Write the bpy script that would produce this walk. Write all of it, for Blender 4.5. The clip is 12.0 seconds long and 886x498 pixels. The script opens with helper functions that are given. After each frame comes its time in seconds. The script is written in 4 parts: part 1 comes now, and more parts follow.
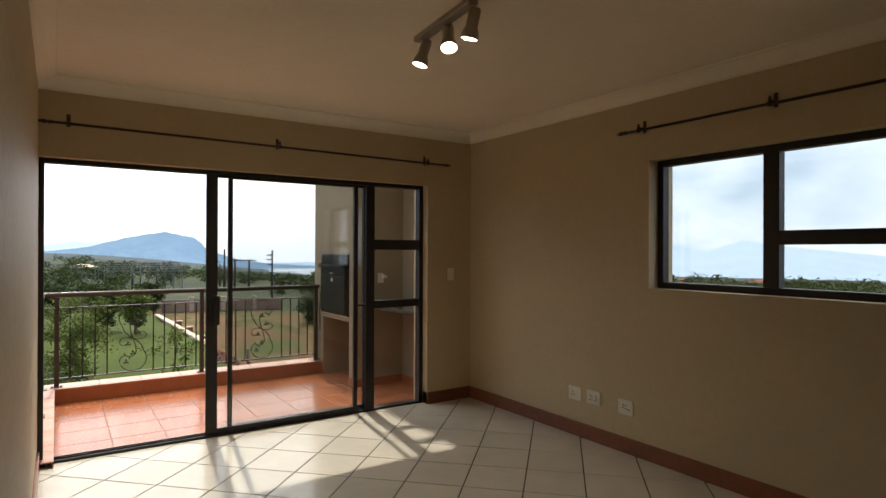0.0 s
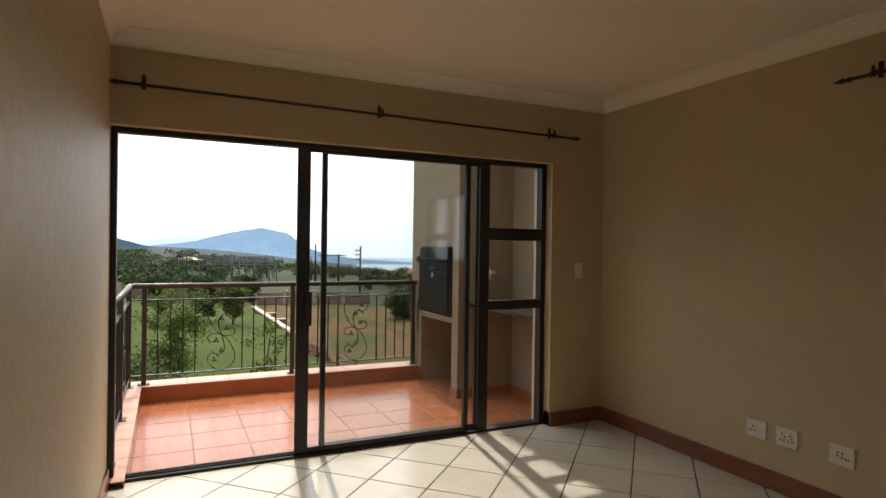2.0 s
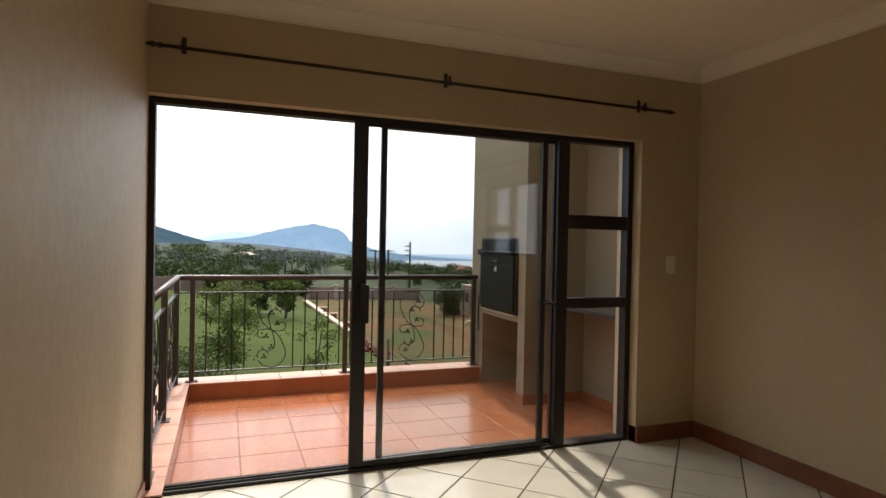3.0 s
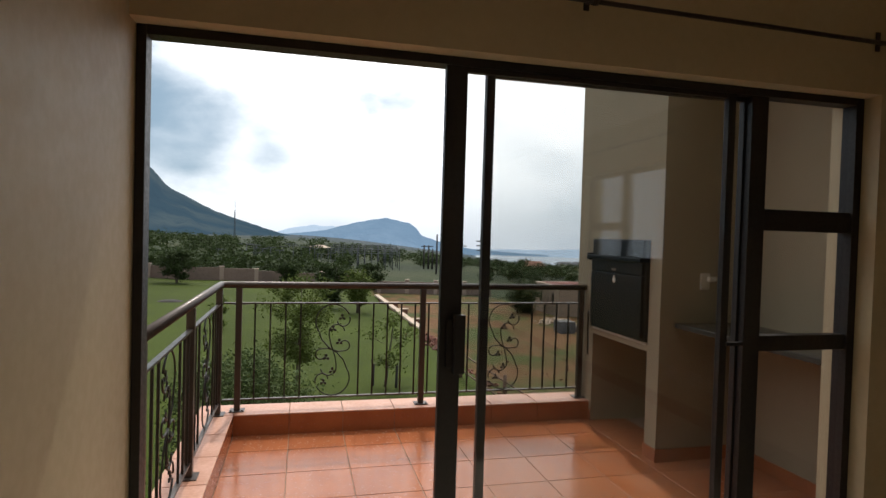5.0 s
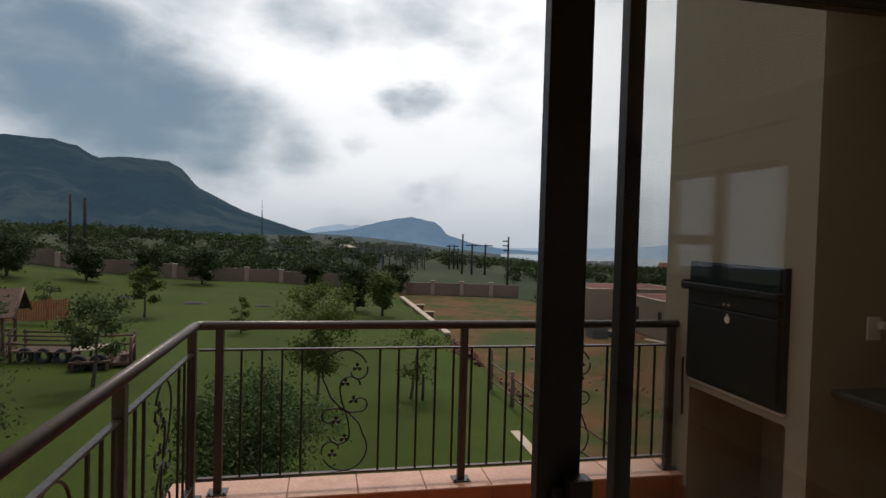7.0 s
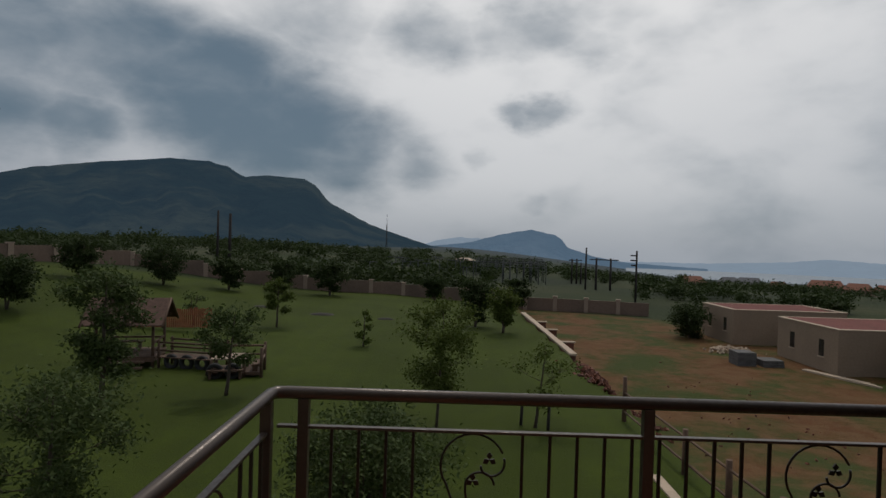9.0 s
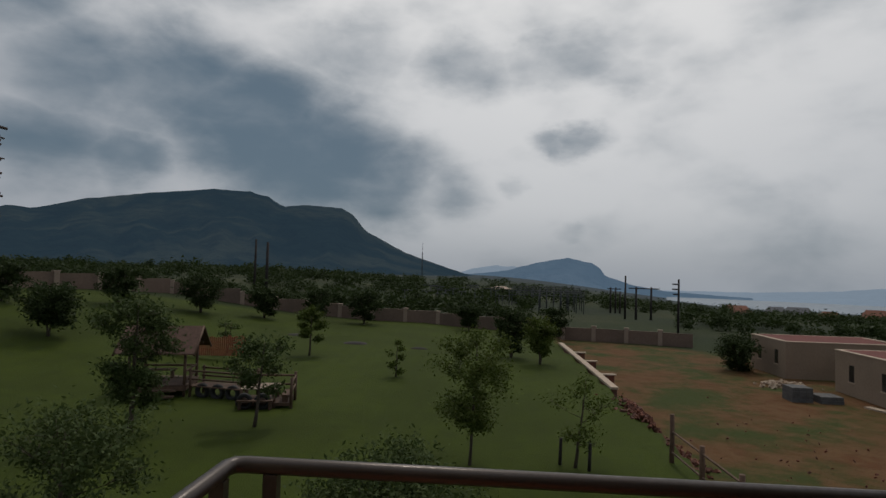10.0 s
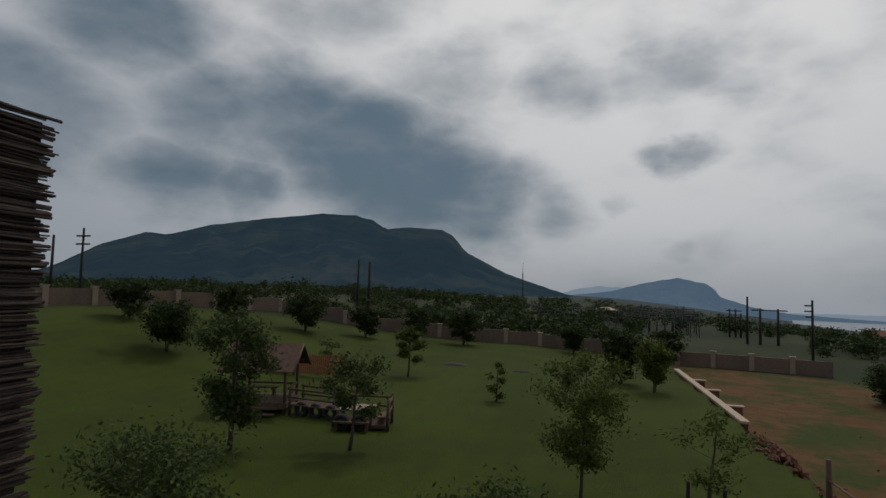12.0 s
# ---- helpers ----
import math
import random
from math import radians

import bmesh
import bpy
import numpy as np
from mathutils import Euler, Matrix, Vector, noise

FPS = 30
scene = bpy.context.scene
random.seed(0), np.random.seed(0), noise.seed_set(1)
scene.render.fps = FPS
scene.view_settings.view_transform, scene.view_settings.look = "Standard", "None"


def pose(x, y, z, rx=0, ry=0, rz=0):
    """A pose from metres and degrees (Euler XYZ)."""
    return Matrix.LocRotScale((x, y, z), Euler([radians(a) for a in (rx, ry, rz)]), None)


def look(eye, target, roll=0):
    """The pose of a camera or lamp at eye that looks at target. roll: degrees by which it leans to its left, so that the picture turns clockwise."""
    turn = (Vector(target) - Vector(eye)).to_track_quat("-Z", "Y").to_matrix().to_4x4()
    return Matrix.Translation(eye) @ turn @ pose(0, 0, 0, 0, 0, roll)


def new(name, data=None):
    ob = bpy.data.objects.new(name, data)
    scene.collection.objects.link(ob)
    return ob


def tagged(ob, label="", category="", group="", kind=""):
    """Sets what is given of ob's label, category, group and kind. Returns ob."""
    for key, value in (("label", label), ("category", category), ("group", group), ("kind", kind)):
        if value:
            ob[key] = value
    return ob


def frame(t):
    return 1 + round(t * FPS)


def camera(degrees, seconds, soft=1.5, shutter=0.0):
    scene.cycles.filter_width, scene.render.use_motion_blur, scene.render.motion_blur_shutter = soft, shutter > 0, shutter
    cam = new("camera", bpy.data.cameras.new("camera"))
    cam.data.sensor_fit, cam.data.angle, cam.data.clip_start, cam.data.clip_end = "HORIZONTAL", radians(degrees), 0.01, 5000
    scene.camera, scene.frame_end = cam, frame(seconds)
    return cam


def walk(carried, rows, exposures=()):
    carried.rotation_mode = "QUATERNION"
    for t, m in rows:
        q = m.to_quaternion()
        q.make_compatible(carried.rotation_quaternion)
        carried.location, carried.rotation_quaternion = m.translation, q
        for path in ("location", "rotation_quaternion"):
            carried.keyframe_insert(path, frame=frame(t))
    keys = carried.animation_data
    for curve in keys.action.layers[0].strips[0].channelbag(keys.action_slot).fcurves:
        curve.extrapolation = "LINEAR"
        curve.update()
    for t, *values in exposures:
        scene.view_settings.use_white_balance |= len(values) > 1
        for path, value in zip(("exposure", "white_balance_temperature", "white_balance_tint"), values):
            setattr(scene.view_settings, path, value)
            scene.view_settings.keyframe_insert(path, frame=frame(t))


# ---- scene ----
cam = camera(74.7, 12.0)
PATH = [
    (0, (0.079, -4.837, 1.486), (1.186, -3.172, 1.491), 0.21),
    (0.5, (0.123, -4.631, 1.477), (1.18, -2.934, 1.479), 0.31),
    (1, (0.159, -4.39, 1.464), (1.159, -2.658, 1.466), 0.51),
    (1.5, (0.204, -4.155, 1.453), (1.134, -2.385, 1.452), 0.63),
    (2, (0.278, -3.916, 1.43), (1.135, -2.109, 1.423), 0.83),
    (2.5, (0.317, -3.662, 1.396), (1.098, -1.82, 1.383), 0.96),
    (3, (0.354, -3.388, 1.377), (1.057, -1.516, 1.355), 1.16),
    (3.5, (0.393, -3.099, 1.379), (1.018, -1.199, 1.344), 1.36),
    (5.5, (0.579, -1.869, 1.455), (1.031, 0.078, 1.407), 1.6),
    (6, (0.62, -1.571, 1.493), (1.061, 0.379, 1.441), 1.5),
    (6.5, (0.653, -1.293, 1.531), (1.075, 0.661, 1.479), 1.6),
    (8.5, (0.683, -0.173, 1.627), (0.808, 1.823, 1.583), 1.4),
    (9, (0.663, 0.062, 1.645), (0.643, 2.062, 1.625), 1.7),
    (9.5, (0.671, 0.346, 1.653), (0.579, 2.344, 1.67), 1.7),
    (10, (0.723, 0.679, 1.629), (0.578, 2.673, 1.703), 1.7),
    (10.5, (0.732, 1.026, 1.611), (0.528, 3.012, 1.726), 1.7),
    (11, (0.725, 1.356, 1.571), (0.435, 3.33, 1.704), 1.7),
    (11.5, (0.642, 1.641, 1.537), (0.254, 3.599, 1.672), 1.7),
    (12, (0.567, 1.95, 1.512), (0.082, 3.885, 1.647), 1.7),
]
EXPO = [(0, 0.93), (2.5, 0.92), (3.5, 0.74), (5.5, 0.05), (6.5, -0.36), (8.5, -1.1), (10.0, -1.3), (12, -1.4)]
walk(cam, [(t, look(eye, target, roll)) for t, eye, target, roll in PATH], EXPO)

# ---- world and sun ----
SUN_AZ, SUN_EL = radians(7.5), radians(56)
SUN_DIR = Vector((math.sin(SUN_AZ) * math.cos(SUN_EL), math.cos(SUN_AZ) * math.cos(SUN_EL), math.sin(SUN_EL)))


def direction(az, el):
    a, e = radians(az), radians(el)
    return (math.sin(a) * math.cos(e), math.cos(a) * math.cos(e), math.sin(e))


class Nodes:
    """A small helper for node trees."""

    def __init__(self, tree):
        self.tree = tree
        tree.nodes.clear()

    def add(self, kind, inputs=None, **props):
        n = self.tree.nodes.new(kind)
        for k, v in props.items():
            setattr(n, k, v)
        for k, v in (inputs or {}).items():
            self.put(n, k, v)
        return n

    def put(self, n, k, v):
        if isinstance(v, bpy.types.NodeSocket):
            self.tree.links.new(v, n.inputs[k])
        else:
            n.inputs[k].default_value = v

    def math(self, op, a, b=0.0, c=0.0):
        return self.add("ShaderNodeMath", {0: a, 1: b, 2: c}, operation=op).outputs[0]

    def ramp(self, v, lo, hi, a=0.0, b=1.0, smooth=True):
        return self.add("ShaderNodeMapRange", {0: v, 1: lo, 2: hi, 3: a, 4: b}, interpolation_type="SMOOTHSTEP" if smooth else "LINEAR").outputs[0]

    def mix(self, f, a, b, blend="MIX"):
        n = self.tree.nodes.new("ShaderNodeMix")
        n.data_type, n.blend_type = "RGBA", blend
        for i, v in ((0, f), (6, a), (7, b)):
            if isinstance(v, tuple) and len(v) == 3:
                v = (*v, 1)
            self.put(n, i, v)
        return n.outputs[2]

    def noise(self, vec, scale, detail=3.0, rough=0.55, distort=0.0):
        return self.add("ShaderNodeTexNoise", {"Vector": vec, "Scale": scale, "Detail": detail, "Roughness": rough, "Distortion": distort}).outputs[0]


world = bpy.data.worlds.new("cloudy_sky")
scene.world = world
world.use_nodes = True
w = Nodes(world.node_tree)
gen = w.add("ShaderNodeTexCoord").outputs["Generated"]
stretch = w.add("ShaderNodeVectorMath", {0: gen, 1: (1.0, 1.0, 1.9)}, operation="MULTIPLY").outputs[0]
warp = w.add("ShaderNodeTexNoise", {"Vector": stretch, "Scale": 4.5, "Detail": 6.0, "Roughness": 0.6}).outputs[1]
warp = w.add("ShaderNodeVectorMath", {0: warp, 1: (0.5, 0.5, 0.5)}, operation="SUBTRACT").outputs[0]
warp = w.add("ShaderNodeVectorMath", {0: warp, "Scale": 0.11}, operation="SCALE").outputs[0]
bent = w.add("ShaderNodeVectorMath", {0: gen, 1: warp}, operation="ADD").outputs[0]
billow = w.noise(stretch, 8.0, 6.0, 0.5, 0.15)
broad = w.noise(stretch, 2.6, 4.0, 0.5, 0.2)
# cloud banks: azimuth, elevation, radius in degrees, weight, flatness
field = w.math("MULTIPLY", w.ramp(broad, 0.38, 0.68), 0.4)
for az, el, r, k, flat in ((9.4, 12.4, 3.0, 0.62, 1.5), (7.4, 12.7, 2.6, 0.55, 1.5), (-36, 16, 10, 0.7, 1.6), (-29.5, 16, 11, 0.85, 1.6), (-23, 13, 11, 0.95, 1.5), (-17.5, 10.5, 11, 0.95, 1.4), (-11, 8.5, 9, 0.8, 1.5), (-5, 7.5, 6, 0.6, 1.6),
                           (-15, 20, 9, 0.55, 1.8), (-2, 19.5, 7, 0.56, 1.9), (7, 20, 8, 0.54, 2.2), (13, 18.5, 5, 0.42, 1.8), (8.3, 4.7, 2.2, 0.36, 1.8), (2.8, 9, 1.8, 0.38, 1.2), (-39, 9.5, 7, 0.8, 1.4), (-33.5, 9, 5, 0.74, 1.3),
                           (-43, 22, 9, 0.8, 1.6), (-52, 14, 12, 0.7, 1.8), (-26, 27, 10, 0.5, 2.0), (-75, 15, 14, 0.6, 2.0), (58, 8, 26, 0.54, 1.6), (80, 14, 30, 0.54, 1.6), (32, 24, 12, 0.4, 2.0)):
    off = w.add("ShaderNodeVectorMath", {0: bent, 1: direction(az, el)}, operation="SUBTRACT").outputs[0]
    off = w.add("ShaderNodeVectorMath", {0: off, 1: (1, 1, flat)}, operation="MULTIPLY").outputs[0]
    d = w.add("ShaderNodeVectorMath", {0: off}, operation="LENGTH").outputs["Value"]
    field = w.math("MAXIMUM", field, w.ramp(d, radians(r) * 1.45, radians(r) * 0.2, 0.0, k))
field = w.math("ADD", field, w.math("MULTIPLY_ADD", billow, 0.8, -0.4))
dark = w.ramp(field, 0.04, 1.02, 0.0, 1.0)
tosun = w.add("ShaderNodeVectorMath", {0: gen, 1: SUN_DIR}, operation="DOT_PRODUCT").outputs["Value"]
lit = w.mix(w.ramp(tosun, 0.3, 1.0), (0.72, 0.785, 0.89), (2.05, 2.03, 2.0))
height = w.add("ShaderNodeSeparateXYZ", {0: gen}).outputs[2]
lit = w.mix(w.ramp(height, 0.12, -0.03), lit, (0.76, 0.84, 0.95))
cloud = w.mix(dark, lit, (0.265, 0.38, 0.49))
sky = w.add("ShaderNodeTexSky", sky_type="NISHITA", sun_disc=False, sun_elevation=SUN_EL, sun_rotation=SUN_AZ)
bg_sky = w.add("ShaderNodeBackground", {0: sky.outputs[0], 1: 0.1}).outputs[0]
bg_cloud = w.add("ShaderNodeBackground", {0: cloud, 1: 1.0}).outputs[0]
both = w.add("ShaderNodeMixShader", {0: 0.9, 1: bg_sky, 2: bg_cloud}).outputs[0]
w.add("ShaderNodeOutputWorld", {0: both})

sun = new("sun", bpy.data.lights.new("sun", "SUN"))
sun.data.energy, sun.data.angle, sun.data.color = 1.9, radians(1.2), (1.0, 0.94, 0.85)
sun.matrix_world = look((0, 0, 40), Vector((0, 0, 40)) - SUN_DIR)


# ---- materials ----
def material(name, color, rough=0.6, vary=0.12, grain=(3.0, 40.0), bump=0.1, bump_scale=60.0, metal=0.0, second=None, spread=(0.4, 0.65), each=0.0, emit=None, coords="Object", depth=0.01, coat=0.0):
    m = bpy.data.materials.new(name)
    m.use_nodes = True
    n = Nodes(m.node_tree)
    pos = n.add("ShaderNodeNewGeometry").outputs["Position"] if coords == "World" else n.add("ShaderNodeTexCoord").outputs["Object"]
    big, fine = n.noise(pos, grain[0], 4.0), n.noise(pos, grain[1], 4.0)
    col = n.mix(n.ramp(big, *spread), color, second or tuple(c * (1 - vary) for c in color))
    col = n.mix(n.ramp(fine, 0.3, 0.7, 0, vary * 1.5), col, tuple(c * 0.45 for c in color))
    if each:
        r = n.add("ShaderNodeObjectInfo").outputs["Random"]
        hsv = n.add("ShaderNodeHueSaturation", {"Value": n.ramp(r, 0, 1, 1 - each, 1 + each, False), "Color": col})
        col = hsv.outputs[0]
    bs = n.add("ShaderNodeBsdfPrincipled", {"Base Color": col, "Metallic": metal})
    n.put(bs, "Roughness", n.ramp(fine, 0.25, 0.75, max(0.02, rough - 0.08), min(1, rough + 0.1)))
    if coat:
        n.put(bs, "Coat Weight", coat)
    if bump:
        b = n.add("ShaderNodeBump", {"Strength": bump, "Distance": depth, "Height": n.noise(pos, bump_scale, 5.0)})
        n.put(bs, "Normal", b.outputs[0])
    if emit:
        n.put(bs, "Emission Color", (*emit[:3], 1))
        n.put(bs, "Emission Strength", emit[3])
    n.add("ShaderNodeOutputMaterial", {0: bs.outputs[0]})
    return m


def glass_material():
    m = bpy.data.materials.new("window_glass")
    m.use_nodes = True
    n = Nodes(m.node_tree)
    face = n.add("ShaderNodeLayerWeight", {0: 0.5}).outputs["Facing"]
    fr = n.math("MULTIPLY_ADD", n.math("POWER", face, 4.0), 0.5, 0.035)
    tr = n.add("ShaderNodeBsdfTransparent", {0: (0.92, 0.925, 0.92, 1)}).outputs[0]
    gl = n.add("ShaderNodeBsdfGlossy", {0: (1, 1, 1, 1), "Roughness": 0.01}).outputs[0]
    n.add("ShaderNodeOutputMaterial", {0: n.add("ShaderNodeMixShader", {0: fr, 1: tr, 2: gl}).outputs[0]})
    return m


def leaf_material(name, a, b):
    m = bpy.data.materials.new(name)
    m.use_nodes = True
    n = Nodes(m.node_tree)
    pos = n.add("ShaderNodeTexCoord").outputs["Object"]
    col = n.mix(n.ramp(n.noise(pos, 6.0, 3.0), 0.35, 0.65), a, b)
    bs = n.add("ShaderNodeBsdfPrincipled", {"Base Color": col, "Roughness": 0.7, "Specular IOR Level": 0.15}).outputs[0]
    tl = n.add("ShaderNodeBsdfTranslucent", {0: col}).outputs[0]
    n.add("ShaderNodeOutputMaterial", {0: n.add("ShaderNodeMixShader", {0: 0.25, 1: bs, 2: tl}).outputs[0]})
    return m


def ground_material():
    """Mown lawn, with red builder's soil past the retaining wall and dry veld beyond the garden wall."""
    m = bpy.data.materials.new("lawn_soil_and_veld")
    m.use_nodes = True
    n = Nodes(m.node_tree)
    pos = n.add("ShaderNodeNewGeometry").outputs["Position"]
    xyz = n.add("ShaderNodeSeparateXYZ", {0: pos})
    x, y = xyz.outputs[0], xyz.outputs[1]
    flat = n.add("ShaderNodeCombineXYZ", {0: x, 1: y}).outputs[0]
    r = n.add("ShaderNodeVectorMath", {0: flat}, operation="LENGTH").outputs["Value"]
    n1, n2, n3 = n.noise(pos, 0.22, 5.0), n.noise(pos, 1.3, 5.0), n.noise(pos, 14.0, 4.0)
    lawn = n.mix(n.ramp(n1, 0.35, 0.65), (0.039, 0.055, 0.004), (0.053, 0.074, 0.006))
    lawn = n.mix(n.ramp(n2, 0.45, 0.75, 0, 0.5), lawn, (0.03, 0.044, 0.006))
    stripes = n.add("ShaderNodeTexWave", {"Vector": flat, "Scale": 0.28, "Distortion": 1.5, "Detail": 2.0}).outputs[1]
    lawn = n.mix(n.math("MULTIPLY", stripes, 0.16), lawn, (0.03, 0.04, 0.006))
    lawn = n.mix(n.ramp(n3, 0.35, 0.7, 0, 0.55), lawn, (0.022, 0.032, 0.004))
    soil = n.mix(n.ramp(n2, 0.35, 0.65), (0.112, 0.049, 0.018), (0.135, 0.075, 0.032))
    soil = n.mix(n.ramp(n3, 0.4, 0.7, 0, 0.5), soil, (0.065, 0.03, 0.016))
    weeds = n.mix(n.ramp(n3, 0.35, 0.65), (0.05, 0.062, 0.013), (0.034, 0.048, 0.01))
    bare = n.ramp(n.math("ADD", n1, n.math("MULTIPLY", n2, 0.35)), 0.53, 0.78)
    plot = n.mix(bare, weeds, soil)
    side = n.ramp(n.math("ADD", x, n.math("MULTIPLY", n.math("SUBTRACT", n2, 0.5), 1.2)), 6.9, 7.5)
    near = n.mix(side, lawn, plot)
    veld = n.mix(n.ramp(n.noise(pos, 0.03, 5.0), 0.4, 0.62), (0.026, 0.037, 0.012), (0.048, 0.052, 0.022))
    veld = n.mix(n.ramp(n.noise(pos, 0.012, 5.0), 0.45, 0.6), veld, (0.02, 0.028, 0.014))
    # Distance haze is put into the colour: the veld fades to blue-grey.
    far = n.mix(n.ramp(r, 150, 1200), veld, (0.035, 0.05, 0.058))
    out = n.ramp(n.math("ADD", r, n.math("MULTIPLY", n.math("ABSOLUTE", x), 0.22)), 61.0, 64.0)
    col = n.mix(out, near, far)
    b = n.add("ShaderNodeBump", {"Strength": 0.6, "Distance": 0.06, "Height": n.noise(pos, 22.0, 5.0)}).outputs[0]
    bs = n.add("ShaderNodeBsdfPrincipled", {"Base Color": col, "Roughness": 0.95, "Specular IOR Level": 0.15, "Normal": b}).outputs[0]
    n.add("ShaderNodeOutputMaterial", {0: bs})
    return m


def mountain_material(name, dark_tone, light_tone, haze, haze_glow, scale):
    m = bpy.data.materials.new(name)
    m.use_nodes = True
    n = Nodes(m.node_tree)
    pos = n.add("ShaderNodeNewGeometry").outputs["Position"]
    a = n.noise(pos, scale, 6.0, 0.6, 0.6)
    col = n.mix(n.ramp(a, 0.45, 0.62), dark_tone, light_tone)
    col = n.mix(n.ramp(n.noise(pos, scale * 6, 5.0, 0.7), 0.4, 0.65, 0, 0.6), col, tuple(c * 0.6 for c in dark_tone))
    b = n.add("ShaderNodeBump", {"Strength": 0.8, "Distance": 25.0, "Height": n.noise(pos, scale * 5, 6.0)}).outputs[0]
    # The emission stands in for blue air haze over the slopes.
    bs = n.add("ShaderNodeBsdfPrincipled", {"Base Color": col, "Roughness": 1.0, "Specular IOR Level": 0.0, "Normal": b, "Emission Color": (*haze, 1), "Emission Strength": haze_glow}).outputs[0]
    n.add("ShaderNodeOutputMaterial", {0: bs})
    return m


M_WALL = material("beige_wall_paint", (0.53, 0.425, 0.265), 0.56, 0.05, (1.2, 25.0), 0.012, 180.0, depth=0.002)
M_CEIL = material("white_ceiling_paint", (0.82, 0.71, 0.56), 0.75, 0.04, (1.0, 30.0), 0.05, 120.0, depth=0.002)
M_CORN = material("cornice_plaster", (0.84, 0.75, 0.6), 0.65, 0.04, (2.0, 30.0), 0.04, 120.0, depth=0.002)
M_OUT = material("outdoor_plaster", (0.33, 0.27, 0.18), 0.85, 0.08, (1.5, 30.0), 0.2, 90.0, depth=0.004)
M_TILE = material("cream_ceramic_tile", (0.6, 0.55, 0.45), 0.16, 0.06, (4.0, 60.0), 0.03, 25.0, each=0.035, depth=0.002, coords="World")
M_GROUT = material("dark_grout", (0.06, 0.042, 0.028), 0.9, 0.2, (8.0, 80.0), 0.2, 120.0)
M_TERRA = material("terracotta_tile", (0.4, 0.13, 0.05), 0.2, 0.12, (3.5, 45.0), 0.05, 30.0, second=(0.34, 0.105, 0.042), each=0.05, depth=0.003, coords="World")
# Paler terracotta for the kerb top: the strong light there is put into colour.
M_TERRA_LIT = material("lit_terracotta_coping", (0.56, 0.29, 0.2), 0.45, 0.12, (4.0, 45.0), 0.06, 40.0, second=(0.48, 0.23, 0.145), each=0.06, depth=0.003, coords="World")
M_TERRA_GROUT = material("terracotta_grout", (0.3, 0.19, 0.13), 0.9, 0.2, (8.0, 70.0), 0.2, 120.0)
M_SKIRT = material("red_brown_skirting", (0.23, 0.075, 0.035), 0.35, 0.2, (4.0, 40.0), 0.05, 40.0, depth=0.002)
M_ALU = material("dark_bronze_aluminium", (0.016, 0.012, 0.01), 0.5, 0.15, (5.0, 60.0), 0.02, 90.0, metal=0.0, depth=0.001)
M_IRON = material("black_iron", (0.025, 0.02, 0.018), 0.45, 0.2, (6.0, 60.0), 0.1, 80.0, metal=0.4, depth=0.002)
M_RAIL = material("brown_painted_steel", (0.075, 0.058, 0.05), 0.36, 0.15, (5.0, 50.0), 0.05, 80.0, metal=0.4, depth=0.001)
M_ROD = material("dark_brown_curtain_rod", (0.03, 0.016, 0.012), 0.45, 0.2, (5.0, 50.0), 0.0)
M_PLASTIC = material("white_plastic", (0.72, 0.68, 0.58), 0.35, 0.03, (4.0, 40.0), 0.0)
M_HOLE = material("socket_hole_black", (0.01, 0.01, 0.01), 0.6, 0.0, (4.0, 40.0), 0.0)
M_LAMP = material("satin_grey_lamp_metal", (0.42, 0.37, 0.3), 0.35, 0.06, (6.0, 60.0), 0.0, metal=0.6)
M_REFL = material("lamp_reflector", (0.9, 0.85, 0.75), 0.25, 0.02, (6.0, 60.0), 0.0, emit=(1.0, 0.86, 0.62, 2.2))
M_BULB = material("glowing_bulb", (1, 0.95, 0.85), 0.3, 0.0, (6.0, 60.0), 0.0, emit=(1.0, 0.9, 0.72, 25.0))
M_STEEL = material("black_barbecue_steel", (0.022, 0.024, 0.026), 0.34, 0.2, (5.0, 50.0), 0.05, 60.0, metal=0.5, depth=0.001)
M_COUNTER = material("grey_granite", (0.06, 0.055, 0.05), 0.2, 0.3, (30.0, 160.0), 0.0)
M_GLASS = glass_material()
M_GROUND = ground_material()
M_BARK = material("grey_brown_bark", (0.1, 0.075, 0.055), 0.9, 0.3, (6.0, 40.0), 0.5, 30.0, depth=0.02)
M_LEAF = leaf_material("green_leaves", (0.062, 0.088, 0.016), (0.098, 0.124, 0.026))
M_LEAF_DARK = leaf_material("dark_green_leaves", (0.026, 0.042, 0.013), (0.044, 0.062, 0.018))
M_LEAF_OLIVE = leaf_material("olive_grey_leaves", (0.045, 0.07, 0.02), (0.072, 0.096, 0.03))
M_TIMBER = material("weathered_brown_timber", (0.13, 0.075, 0.048), 0.85, 0.3, (4.0, 40.0), 0.3, 50.0, each=0.15)
M_DECK = material("pale_worn_timber", (0.33, 0.25, 0.18), 0.85, 0.2, (4.0, 40.0), 0.3, 50.0, each=0.1)
M_SHINGLE = material("brown_timber_roof", (0.12, 0.065, 0.045), 0.9, 0.3, (5.0, 40.0), 0.4, 40.0)
M_TYRE = material("black_rubber", (0.02, 0.02, 0.02), 0.8, 0.2, (5.0, 40.0), 0.2, 40.0)
M_NET = material("orange_brown_fence", (0.33, 0.1, 0.045), 0.8, 0.25, (3.0, 30.0), 0.1, 40.0)
M_GWALL = material("garden_wall_plaster", (0.2, 0.135, 0.1), 0.9, 0.18, (0.4, 6.0), 0.3, 10.0, second=(0.15, 0.105, 0.08))
M_GPIER = material("garden_wall_pier", (0.34, 0.25, 0.19), 0.9, 0.15, (1.0, 10.0), 0.3, 10.0)
